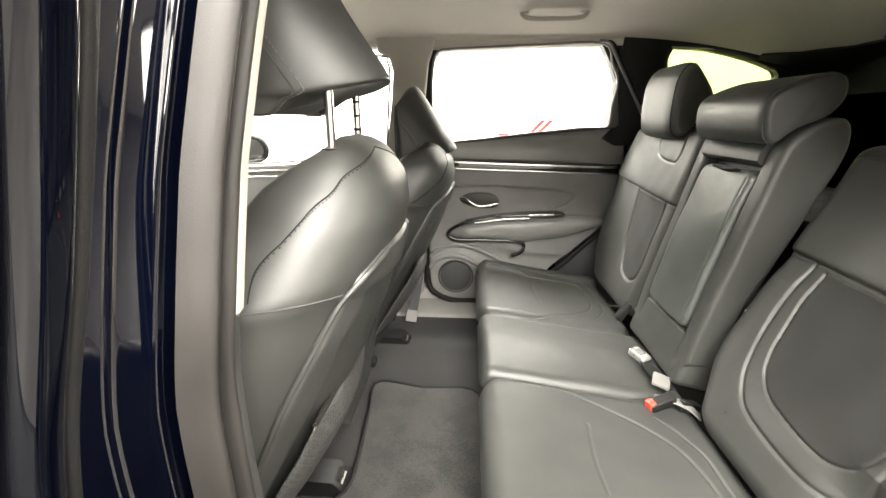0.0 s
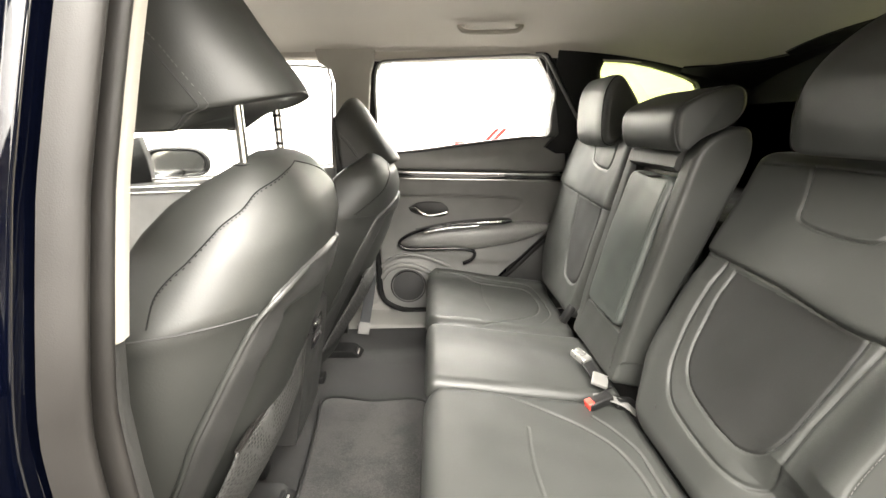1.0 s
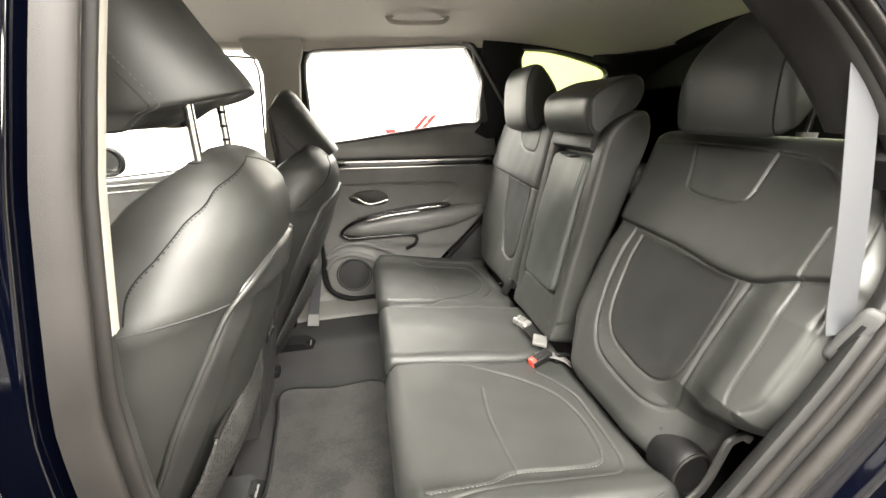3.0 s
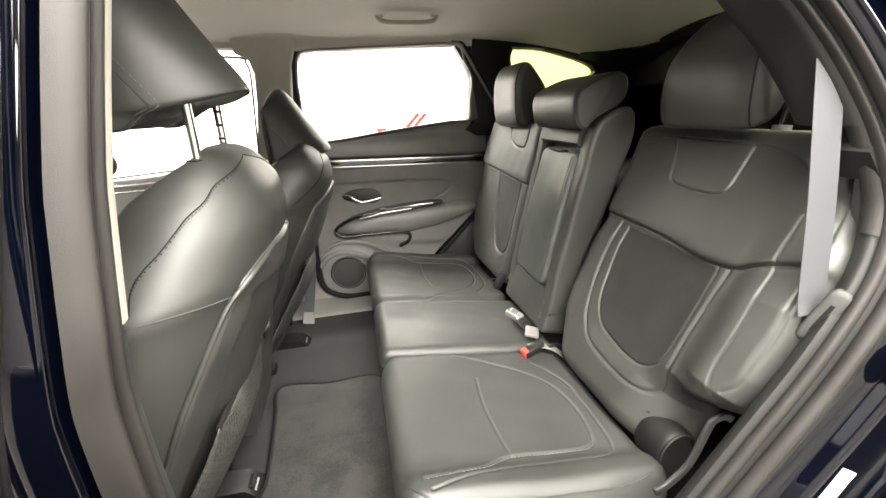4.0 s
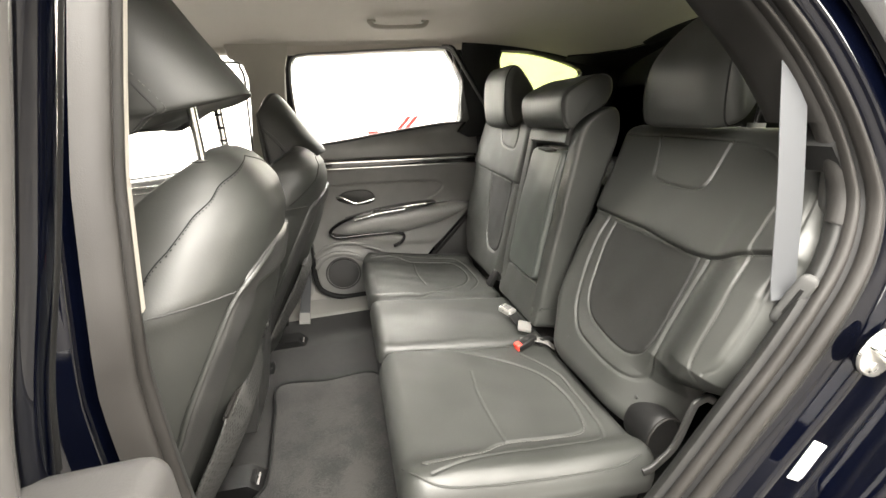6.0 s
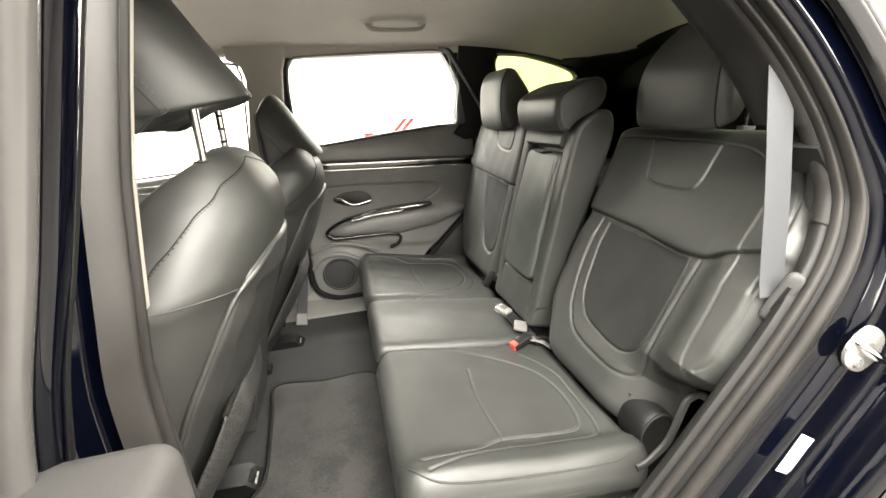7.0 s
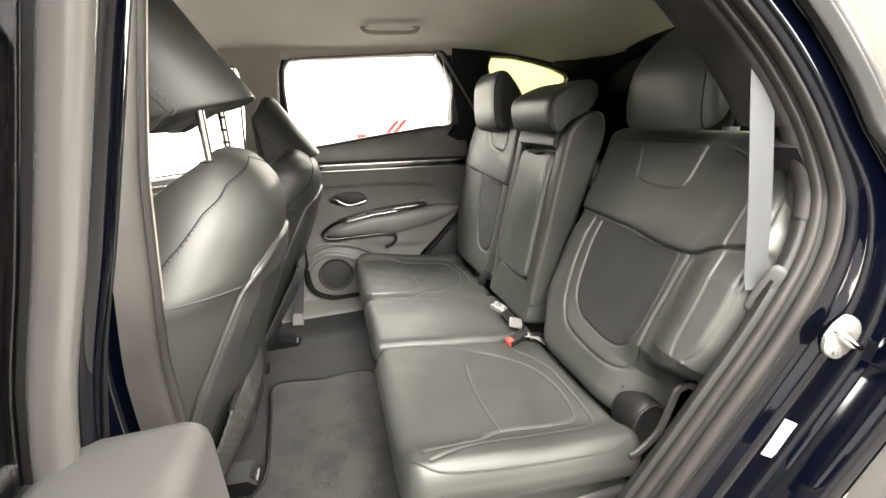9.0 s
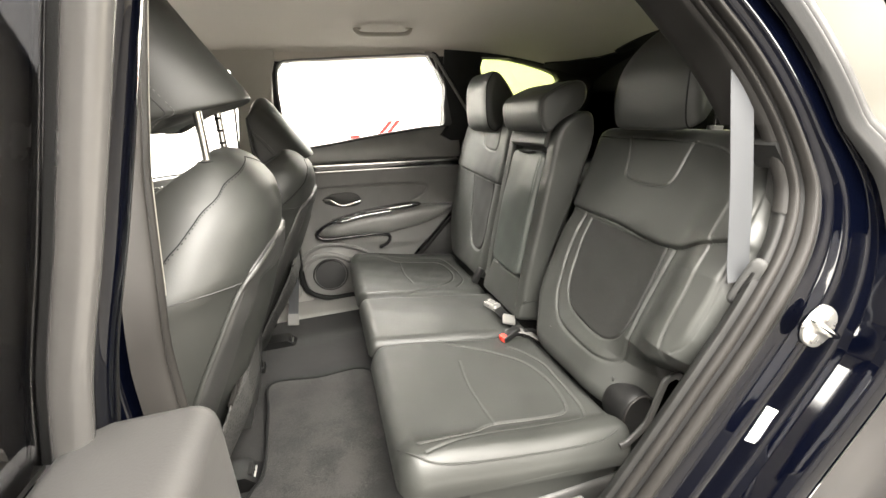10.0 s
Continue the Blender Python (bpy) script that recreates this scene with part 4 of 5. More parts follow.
    mod = pocket.modifiers.new("thick", "SOLIDIFY")
    mod.thickness = 0.003
    part("pocket_rim", tube(rings[-1], 0.0045, 8), PLASTIC_LOW, pocket, "black elastic pocket rim")
    # seat cushion, side valance and rail
    cush = Pad((dx - 0.18, cy, 0.66), (0, 1, 0), (-1, 0, 0), (0, 0, 1), const(-0.235), const(0.235), 0.03, 0.42, 0.16, 0.05, (), lambda a, b: 0.02 * np.exp(-((np.abs(a) - 0.22) / 0.04) ** 2), 0.06)
    part("cushion", cush.mesh(40, 40), LEATHER, t)
    part("valance", block(dx - 0.58, dx - 0.20, cy - 0.245, cy + 0.245, 0.46, 0.60, 0.02), PLASTIC, t)
    for s in (-1, 1):
        part("rail", block(dx - 0.62, dx - 0.17, cy + s * 0.19 - 0.022, cy + s * 0.19 + 0.022, 0.40, 0.45, 0.006), PLASTIC_BLACK, t)
    yc = cap_y
    cap = part("rail_cap", rings_mesh([[Vector((dx + x, yc + w * k, z)) for x, z in ((-0.22, 0.40), (-0.075, 0.40), (-0.078, 0.418), (-0.105, 0.446), (-0.22, 0.452))] for w, k in ((0.034, -1), (0.029, -1), (0.029, 1), (0.034, 1))]), PLASTIC_BLACK, t, "dark plastic rail end cap")
    part("slot", block(dx - 0.112, dx - 0.092, yc - 0.020, yc + 0.020, 0.426, 0.4435, 0.003), PLASTIC_BLACK, cap)
    part("catch", block(dx - 0.0925, dx - 0.086, yc - 0.018, yc + 0.018, 0.424, 0.4305, 0.0015), STEEL, cap, "bright steel catch")
    # head restraint
    at = (dx + head_dx, cy, 1.122 + lift)
    h = thing("headrest", at, head_label, "headrest", "front headrests")
    cover = part("cover", arched_headrest(FRONT_HEAD, 0.129, at), LEATHER, h, angle=180)
    for s in (-1, 1):
        edge = [arch_point(x, z, s * min(0.120, 0.098 + 0.16 * max(0.0, z)), at) for x, z in outline_of(FRONT_HEAD)[0]]
        part("piping", tube(edge, 0.0015, 6, up=(0, 1, 0), closed=True), THREAD_DARK, cover, "stitched side seam")
        bm = bmesh.new()
        row = [arch_point(x, z, s * min(0.1165, 0.0945 + 0.16 * max(0.0, z)), at) for x, z in outline_of(FRONT_HEAD)[0]]
        for a, b in zip(row, row[1:] + row[:1]):
            for k in range(max(1, int((b - a).length / 0.006))):
                p0 = a.lerp(b, k * 0.006 / (b - a).length)
                sweep(bm, [p0, p0 + (b - a).normalized() * 0.0036], circle(0.0009, 5), (0, 1, 0.1))
        part("stitching", bm, THREAD, cover, "dotted stitching")
    for dy in (-0.07, 0.07):
        p = part("post", tube([(dx + 0.004, cy + dy, 1.122 + lift + 0.03), (dx + 0.001, cy + dy, 1.16)], 0.0065, 14), CHROME, h, "chrome post")
        if dy > 0:
            for k in range(4):
                z = 1.215 + 0.022 * k
                if lift > 0.1:
                    part("notch", tube([(dx + 0.001 + 0.02 * (z - 1.16), cy + dy, z), (dx + 0.001 + 0.02 * (z - 1.156), cy + dy, z + 0.004)], 0.0068, 10), PLASTIC_BLACK, p)
        part("guide", tube([(dx + 0.001, cy + dy, 1.207 - 0.012 * (dy * cy > 0)), (dx + 0.001, cy + dy, 1.17)], 0.014, 14), PLASTIC_BLACK, t, "plastic post guide")
    return t


front_seat(0.0, -0.37, 0.150, -0.285, 0.0, "black leather front seat with plastic back shell and net pocket", "raised black leather front headrest on two chrome posts")
far_seat = front_seat(0.055, 0.37, 0.0, 0.355, 0.022, "black leather front seat beside the closed far doors", "lowered black leather front headrest")
# the far seat is set a little lower
far_seat.matrix_world = pose(0, 0, 0.46) @ Matrix.Diagonal((1, 1, 0.945, 1)) @ pose(0, 0, -0.46) @ far_seat.matrix_world


# ---- centre console between the front seats ----
console = thing("center_console", (-0.40, 0.0, 0.42), "dark plastic centre console with two rear charging ports", "console")
prof = [(-0.78, 0.42), (-0.125, 0.42), (-0.095, 0.56), (-0.070, 0.70), (-0.060, 0.765), (-0.075, 0.790), (-0.12, 0.80), (-0.45, 0.80), (-0.78, 0.74)]
part("body", rings_mesh([[Vector((x, y * k, z)) for x, z in prof] for y, k in ((-0.105, 1), (-0.098, 1), (0.098, 1), (0.105, 1))]), PLASTIC, console)
for z in (0.735, 0.690):
    x = -0.064 - 0.14 * (0.75 - z)
    port = part("charging_port", block(x - 0.006, x + 0.004, -0.045, 0.045, z - 0.015, z + 0.015, 0.003), GLOSS, console, "gloss black charging port")
    part("port_rim", block(x + 0.003, x + 0.006, -0.030, 0.030, z - 0.004, z + 0.008, 0.001), SATIN, port)

# ---- far side of the cabin ----
def far_y(z):
    return 0.735 - 0.30 * max(0.0, z - 1.02)


def on_far(a, b, h):
    return Vector((a, far_y(b) - h, b))


def on_near(a, b, h):
    return Vector((a, -(far_y(b) - h) + 0.055, b))


door = thing("door_1", (0.40, 0.735, 0.42), "closed rear car door with dark soft trim, chrome strips and speaker", "car door", kind="structure")
left = curve_of([(0.39, 0.13), (0.41, 0.07), (0.47, 0.03), (0.545, 0.018), (0.70, 0.016), (1.0, 0.0), (1.15, -0.02)])
right = curve_of([(0.39, 0.45), (0.50, 0.49), (0.609, 0.594), (0.78, 0.768), (0.86, 0.805), (1.0, 0.82), (1.15, 0.80)])


def door_swell(a, b):
    upper = -0.012 * np.exp(-((b - 1.045) / 0.016) ** 2) - 0.12 * np.maximum(0, b - 1.07)
    pod = 0.022 * np.exp(-((np.hypot((a - 0.14) / 0.16, (b - 0.53) / 0.12)) ** 4))
    scoop = -0.014 / (1 + np.exp(-(0.66 + 0.02 * np.sin(a * 8) - b) / 0.006)) * (1 / (1 + np.exp(-(a - 0.32) / 0.02)))
    return upper + pod + scoop


SWOOSH = [(0.02, 0.955), (0.20, 0.955), (0.42, 0.950), (0.60, 0.938), (0.645, 0.918), (0.62, 0.885), (0.55, 0.850)]
pad = Pad((0, 0.735, 0), (1, 0, 0), (0, 0, 1), (0, -1, 0), left, right, 0.39, 1.125, 0.05, 0.012, [(soft(SWOOSH), 0.004, 0.005)], door_swell, 0.03)
part("trim_panel", pad.mesh(150, 150), DOOR_SOFT, door)
# sill of the window, rising to the rear
sill = [(-0.03, 1.078), (0.40, 1.066), (0.82, 1.053), (0.82, 1.16), (0.82, 1.207), (0.729, 1.202), (0.60, 1.193), (0.40, 1.172), (0.20, 1.150), (-0.03, 1.128)]
part("window_sill", slab(sill, lambda a, b, h: Vector((a, 0.712 - h + 0.02 * (b - 1.1) / 0.1, b)), 0.05, 0.012), DOOR_SOFT, door)
for z0, z1, r, m in ((1.066, 1.040, 0.0052, CHROME), (1.040, 1.014, 0.0030, CHROME)):
    part("chrome_strip", strip([(-0.04, 0.712, z0), (0.35, 0.712, (z0 + z1) / 2 + 0.001), (0.82, 0.712, z1)], 2 * r, 2 * r, r * 0.6), m, door, "thin chrome trim strip")
part("dark_inlay", strip([(-0.04, 0.716, 1.053), (0.82, 0.716, 1.027)], 0.012, 0.022, 0.003), GLOSS, door, "gloss black inlay")

Z_HI = [(0.112, 0.750), (0.125, 0.772), (0.16, 0.790), (0.32, 0.822), (0.545, 0.836), (0.70, 0.836), (0.785, 0.824)]
Z_LO = [(0.112, 0.747), (0.125, 0.737), (0.16, 0.730), (0.30, 0.727), (0.43, 0.716), (0.60, 0.742), (0.785, 0.800)]
rings = []
for k in range(41):
    u = k / 40
    x = 0.112 + 0.673 * u
    hi, lo = float(np.interp(x, *zip(*Z_HI))), float(np.interp(x, *zip(*Z_LO)))
    p = 0.058 * min(1.0, (u * 9) ** 0.5) * min(1.0, ((1 - u) * 6 + 0.15) ** 0.5)
    rings.append([Vector((x, 0.738 - p * math.sin(math.pi * i / 14) ** 0.55, lo + (hi - lo) * (0.5 - 0.5 * math.cos(math.pi * i / 14)))) for i in range(15)])
part("armrest", rings_mesh(rings), DOOR_SOFT, door, "padded door armrest")
band = smooth_path([(0.50, 0.676, 0.846), (0.40, 0.680, 0.842), (0.30, 0.688, 0.832), (0.20, 0.694, 0.812), (0.135, 0.706, 0.782), (0.106, 0.714, 0.752), (0.125, 0.712, 0.728), (0.17, 0.712, 0.722), (0.28, 0.714, 0.722), (0.40, 0.716, 0.718), (0.44, 0.720, 0.70), (0.43, 0.722, 0.668), (0.39, 0.724, 0.648)], 8)
part("pull_trim", strip(band, 0.014, 0.020, 0.005, up=(0, -1, 0)), GLOSS, door, "gloss black pull handle trim")
plate = [(0.18, 0.812), (0.30, 0.836), (0.42, 0.850), (0.56, 0.856), (0.60, 0.850), (0.56, 0.838), (0.42, 0.832), (0.30, 0.818)]
part("switch_panel", slab(soft(plate + [plate[0]], 4)[:-1], lambda a, b, h: Vector((a, 0.678 - h, b)), 0.05, 0.003), GLOSS, door, "gloss black switch panel")
part("switch", strip([(0.445, 0.672, 0.846), (0.55, 0.672, 0.850)], 0.010, 0.010, 0.003), CHROME, door, "chrome window switch")
part("switch", block(0.31, 0.335, 0.668, 0.68, 0.832, 0.846, 0.002), PLASTIC, door)
part("chrome_edge", strip([(0.22, 0.672, 0.808), (0.32, 0.670, 0.826), (0.45, 0.670, 0.834)], 0.006, 0.006, 0.002), CHROME, door)
cup = soft([(0.150, 0.905), (0.20, 0.928), (0.28, 0.928), (0.318, 0.908), (0.325, 0.88), (0.29, 0.862), (0.22, 0.866), (0.165, 0.885), (0.150, 0.905)], 5)[:-1]
part("handle_cup", slab(cup, lambda a, b, h: Vector((a, 0.731 - h, b)), 0.02, 0.004), PLASTIC, door)
handle = part("door_handle", strip(smooth_path([(0.158, 0.716, 0.909), (0.185, 0.704, 0.906), (0.205, 0.700, 0.892), (0.235, 0.700, 0.877), (0.275, 0.700, 0.880), (0.318, 0.706, 0.888)], 6), 0.010, 0.014, 0.004, up=(0, -1, 0)), CHROME, door, "chrome inner door handle")
bm = bmesh.new()
SPK = (0.140, 0.548)
add_rings(bm, [[Vector((SPK[0] + r * math.cos(2 * math.pi * i / 40), y, SPK[1] + r * math.sin(2 * math.pi * i / 40))) for i in range(40)] for r, y in ((0.0725, 0.722), (0.070, 0.706), (0.05, 0.703), (0.025, 0.702), (0.008, 0.702))])
part("speaker_grille", bm, SPEAKER, door, "round dark speaker grille")
part("speaker_ring", tube([(SPK[0] + 0.078 * math.cos(a), 0.710, SPK[1] + 0.078 * math.sin(a)) for a in [2 * math.pi * i / 40 for i in range(40)]], 0.0035, 8, up=(0, 1, 0), closed=True), PLASTIC, door)
part("ridge", strip(smooth_path([(0.022, 0.720, 0.585), (0.05, 0.712, 0.625), (0.11, 0.708, 0.650), (0.18, 0.708, 0.640), (0.25, 0.712, 0.600), (0.30, 0.716, 0.56)], 8), 0.022, 0.016, 0.007, up=(0, -1, 0)), DOOR_SOFT, door, "raised ridge round the speaker")
part("ridge", strip(smooth_path([(0.022, 0.722, 0.640), (0.06, 0.718, 0.672), (0.12, 0.714, 0.695), (0.20, 0.714, 0.690), (0.30, 0.716, 0.650), (0.36, 0.718, 0.60)], 8), 0.016, 0.012, 0.005, up=(0, -1, 0)), DOOR_SOFT, door, "raised ridge over the speaker")
part("rubber_edge", strip(smooth_path([(0.004, 0.725, 0.95), (0.006, 0.725, 0.75), (0.008, 0.725, 0.60), (0.014, 0.722, 0.51), (0.045, 0.718, 0.462), (0.12, 0.715, 0.428), (0.22, 0.715, 0.424), (0.42, 0.715, 0.424)], 8), 0.022, 0.026, 0.007, up=(0, -1, 0)), RUBBER_BLACK, door, "black rubber door edge")
part("rubber_edge", strip(smooth_path([(0.50, 0.725, 0.50), (0.606, 0.725, 0.605), (0.70, 0.725, 0.70), (0.785, 0.725, 0.785), (0.825, 0.72, 0.87)], 8), 0.020, 0.022, 0.006, up=(0, -1, 0)), RUBBER_BLACK, door, "black rubber door edge")

WIN = [(0.030, 1.135), (0.038, 1.21), (0.044, 1.288), (0.046, 1.369), (0.057, 1.440), (0.078, 1.468), (0.12, 1.474), (0.232, 1.478), (0.445, 1.484), (0.657, 1.485), (0.699, 1.424), (0.733, 1.363), (0.731, 1.28), (0.729, 1.203), (0.637, 1.198), (0.40, 1.174), (0.20, 1.150)]


def pane_of(pts, place, thick=0.004):
    return slab(pts, place, thick, 0.0005)


def window(name, pts, place, glass_mat, label, frame_mat=PLASTIC_MID, w=0.008):
    wt = thing(name, tuple(place(pts[0][0], pts[0][1], 0)), label, "car window", kind="structure")
    dense = soft(pts + [pts[0]], 4)[:-1]
    bm = bmesh.new()
    sweep(bm, [place(a, b, 0.0) for a, b in dense], rounded(w, w, w * 0.3), up=(0, 1, 0), closed=True)
    part("window_seal", bm, frame_mat, wt, "black rubber window seal")
    p = part("pane", pane_of(dense, lambda a, b, h: place(a, b, h - 0.018)), glass_mat, wt, "car window glass", smooth=False)
    p.visible_shadow = False
    return wt


window("window_1", WIN, on_far, GLASS, "clear rear side car window")
frame_in = WIN
frame_out = [(-0.02, 1.128), (-0.02, 1.21), (-0.02, 1.288), (-0.02, 1.369), (-0.02, 1.46), (0.0, 1.53), (0.12, 1.53), (0.232, 1.53), (0.445, 1.53), (0.80, 1.53), (0.80, 1.424), (0.80, 1.363), (0.80, 1.28), (0.80, 1.198), (0.637, 1.190), (0.40, 1.166), (0.20, 1.142)]
part("window_frame", rings_mesh([[on_far(a, b, h) for a, b in pts] for pts, h in ((frame_out, -0.06), (frame_out, -0.016), (frame_in, -0.016), (frame_in, -0.06))], loop=True), PLASTIC_BLACK, door, "black upper door frame", smooth=False)
part("corner_trim", slab([(0.735, 1.365), (0.729, 1.198), (0.84, 1.198), (0.84, 1.262), (0.79, 1.335), (0.748, 1.40)], lambda a, b, h: on_far(a, b, h - 0.004), 0.012, 0.003), PLASTIC, door, "dark grey window corner trim")
for off, r, m, label in ((0.0, 0.0055, PLASTIC_MID, "grey door frame seal"), (0.014, 0.004, RUBBER_BLACK, "black door frame seal")):
    part("frame_seal", tube(smooth_path([on_far(a + off, b, 0.004) for a, b in ((0.640, 1.492), (0.672, 1.488), (0.700, 1.455), (0.748, 1.388), (0.79, 1.330), (0.838, 1.264), (0.862, 1.23))], 6), r, 8), m, door, label)
FWIN = [(-0.155, 1.098), (-0.125, 1.30), (-0.112, 1.40), (-0.118, 1.435), (-0.145, 1.455), (-0.40, 1.46), (-0.62, 1.44), (-0.85, 1.33), (-1.10, 1.12), (-1.15, 1.04), (-0.80, 1.046), (-0.40, 1.072)]
window("window_2", FWIN, on_far, GLASS, "clear front side car window")

# pillars and rails of the far side
bp = thing("trim_pillar_far", (-0.06, 0.70, 0.42), "pale grey upper and dark lower centre pillar trim", "pillar trim", kind="structure")
up_out = [(-0.160, 1.08), (0.010, 1.08), (0.014, 1.28), (0.036, 1.43), (0.052, 1.470), (0.06, 1.50), (0.06, 1.55), (-0.16, 1.55), (-0.15, 1.468), (-0.108, 1.445), (-0.100, 1.40), (-0.115, 1.30)]
part("upper_trim", slab(up_out, lambda a, b, h: on_far(a, b, h + 0.006), 0.05, 0.010), PLASTIC_PALE, bp, "pale grey upper pillar trim")
part("lower_trim", slab([(-0.17, 0.40), (-0.005, 0.40), (-0.005, 0.60), (-0.004, 0.95), (0.0, 1.075), (-0.15, 1.075), (-0.16, 0.8)], lambda a, b, h: on_far(a, b, h - 0.005), 0.05, 0.010), PLASTIC_SILL, bp, "grey lower pillar trim")
rail = thing("trim_roof_rail", (0.3, 0.6, 1.5), "pale fabric-covered roof rail trim over windows", "roof trim", kind="structure")
part("rail", slab([(-1.12, 1.485), (0.0, 1.482), (0.06, 1.473), (0.232, 1.474), (0.445, 1.480), (0.66, 1.482), (0.70, 1.49), (1.45, 1.44), (1.45, 1.55), (-1.12, 1.55)], lambda a, b, h: on_far(a, b, h - 0.006), 0.06, 0.010), HEADLINER, rail)
scuff = thing("trim_sill_far", (0.1, 0.64, 0.42), "grey plastic door sill scuff trim", "sill trim", kind="structure")
sill_prof = [(0.575, 0.398), (0.582, 0.412), (0.60, 0.418), (0.66, 0.420), (0.735, 0.422), (0.75, 0.50), (0.78, 0.50), (0.78, 0.39)]
part("scuff_plate", rings_mesh([[Vector((x, y, z - 0.0)) for y, z in sill_prof] for x in (-1.2, -0.3, 0.3, 0.7)]), PLASTIC_SILL, scuff)
fd = thing("door_3", (-0.6, 0.735, 0.42), "closed front car door with dark trim and chrome strips", "car door", kind="structure")
part("trim_panel", slab([(-1.25, 0.42), (-0.17, 0.42), (-0.155, 0.70), (-0.150, 1.02), (-0.150, 1.090), (-0.40, 1.064), (-0.60, 1.047), (-0.85, 1.036), (-1.25, 1.03)], lambda a, b, h: Vector((a, 0.728 - h, b)), 0.06, 0.010), DOOR_SOFT, fd)
part("chrome_strip", strip([(-0.16, 0.712, 1.032), (-1.20, 0.712, 1.006)], 0.010, 0.010, 0.003), CHROME, fd, "thin chrome trim strip")
part("chrome_strip", strip([(-0.16, 0.712, 1.009), (-1.20, 0.712, 0.982)], 0.006, 0.006, 0.002), CHROME, fd, "thin chrome trim strip")
part("mirror_sail", slab([(-1.22, 1.01), (-0.915, 1.03), (-0.915, 1.13), (-0.93, 1.215), (-1.00, 1.20), (-1.22, 1.09)], lambda a, b, h: Vector((a, 0.722 - h, b)), 0.03, 0.006), PLASTIC_BLACK, fd, "black mirror corner cover")
mt = thing("trim_a_pillar", (-1.05, 0.7, 1.1), "dark grey windscreen pillar trim", "pillar trim", kind="structure")
part("pillar", strip(smooth_path([(-1.22, 0.70, 1.05), (-1.02, 0.66, 1.25), (-0.80, 0.61, 1.42), (-0.55, 0.585, 1.50)], 6), 0.06, 0.07, 0.02), PLASTIC_PALE, mt)

# outside mirror
mir = thing("side_mirror", (-0.95, 0.98, 1.03), "dark outside mirror with bright reflecting glass", "side mirror")
mo = soft([(-1.09, 1.045), (-1.10, 1.10), (-1.06, 1.145), (-0.95, 1.155), (-0.85, 1.145), (-0.81, 1.10), (-0.835, 1.045), (-0.95, 1.025), (-1.09, 1.045)], 5)[:-1]
c = Vector((-0.95, 0, 1.09))
bm = bmesh.new()
add_rings(bm, [[Vector((c.x + (a - c.x) * k - o * 0.9, 0.99 + 0.35 * (a - c.x) * 0.0 + 0.02 * o, c.z + (b - c.z) * k)) for a, b in mo] for k, o in ((0.86, -0.002), (0.93, -0.006), (1.0, 0.0), (1.0, 0.03), (0.90, 0.08), (0.65, 0.12), (0.3, 0.135))])
part("housing", bm, PLASTIC_BLACK, mir, "black mirror housing")
bm = bmesh.new()
add_rings(bm, [[Vector((c.x + (a - c.x) * k + 0.001, 0.984 - 0.002 * j, c.z + (b - c.z) * k)) for a, b in mo] for j, k in ((0, 0.88), (1, 0.87))])
part("mirror_glass", bm, CHROME, mir, "mirror glass")
part("rim", tube([(a, 0.985, b) for a, b in mo], 0.011, 8, up=(0, 1, 0), closed=True), PLASTIC_BLACK, mir, "black mirror rim")
part("stem", strip([(-0.98, 0.78, 1.02), (-0.97, 0.90, 1.035), (-0.96, 0.98, 1.045)], 0.06, 0.03, 0.012), PLASTIC_BLACK, mir)

# dashboard and windscreen close the front
dash = thing("dashboard", (-1.45, 0, 0.8), "dark soft plastic dashboard under the windscreen", "dashboard", kind="structure")
part("top", block(-1.75, -1.15, -0.70, 0.72, 0.62, 0.98, 0.06, 5), PLASTIC, dash)
part("bulkhead", block(-1.80, -1.70, -0.74, 0.76, 0.35, 1.0, 0.01), PLASTIC_BLACK, dash)


# rear quarters with their small windows, tailgate and load floor
QWIN = [(0.905, 1.470), (0.900, 1.42), (0.955, 1.33), (1.03, 1.285), (1.13, 1.288), (1.21, 1.325), (1.290, 1.365), (1.292, 1.385), (1.26, 1.405), (1.16, 1.435), (1.03, 1.462)]


def quarter(place, label, name, x_low, low):
    t = thing(name, tuple(place(1.1, 0.42, 0)), label, "quarter trim", kind="structure")
    inner = soft(QWIN + [QWIN[0]], 5)[:-1]
    n = len(inner)
    cx, cz = sum(p[0] for p in inner) / n, sum(p[1] for p in inner) / n

    def outer(a, b):
        """Push a rim point out to the border of the quarter."""
        dx, dz = a - cx, b - cz
        s = min([1e9] + [(lim - cx) / dx for lim in (x_low, 1.50) if (lim - cx) * dx > 0] + [(lim - cz) / dz for lim in (1.13, 1.54) if (lim - cz) * dz > 0])
        q = (cx + dx * s, cz + dz * s)
        if q[1] > 1.2:
            q = (max(q[0], x_low + 0.05 - 0.27 * max(0.0, q[1] - 1.2)), q[1])
        return q
    rim = [outer(a, b) for a, b in inner]
    rings = [[place(*q, -0.05) for q in rim], [place(*q, 0.0) for q in rim], [place(a + (q[0] - a) * 0.12, b + (q[1] - b) * 0.12, 0.0) for (a, b), q in zip(inner, rim)],
             [place(a, b, -0.012) for a, b in inner], [place(a, b, -0.05) for a, b in inner]]
    part("upper_trim", rings_mesh(rings, loop=True), PLASTIC_BLACK, t, "black upper quarter trim")
    part("lower_trim", slab(low, lambda a, b, h: place(a, b, h - 0.004), 0.05, 0.012), PLASTIC, t, "dark grey lower quarter trim")
    p = part("pane", pane_of(inner, lambda a, b, h: place(a, b, h - 0.03)), GLASS_TINT, t, "tinted quarter window glass", smooth=False)
    p.visible_shadow = False
    return t


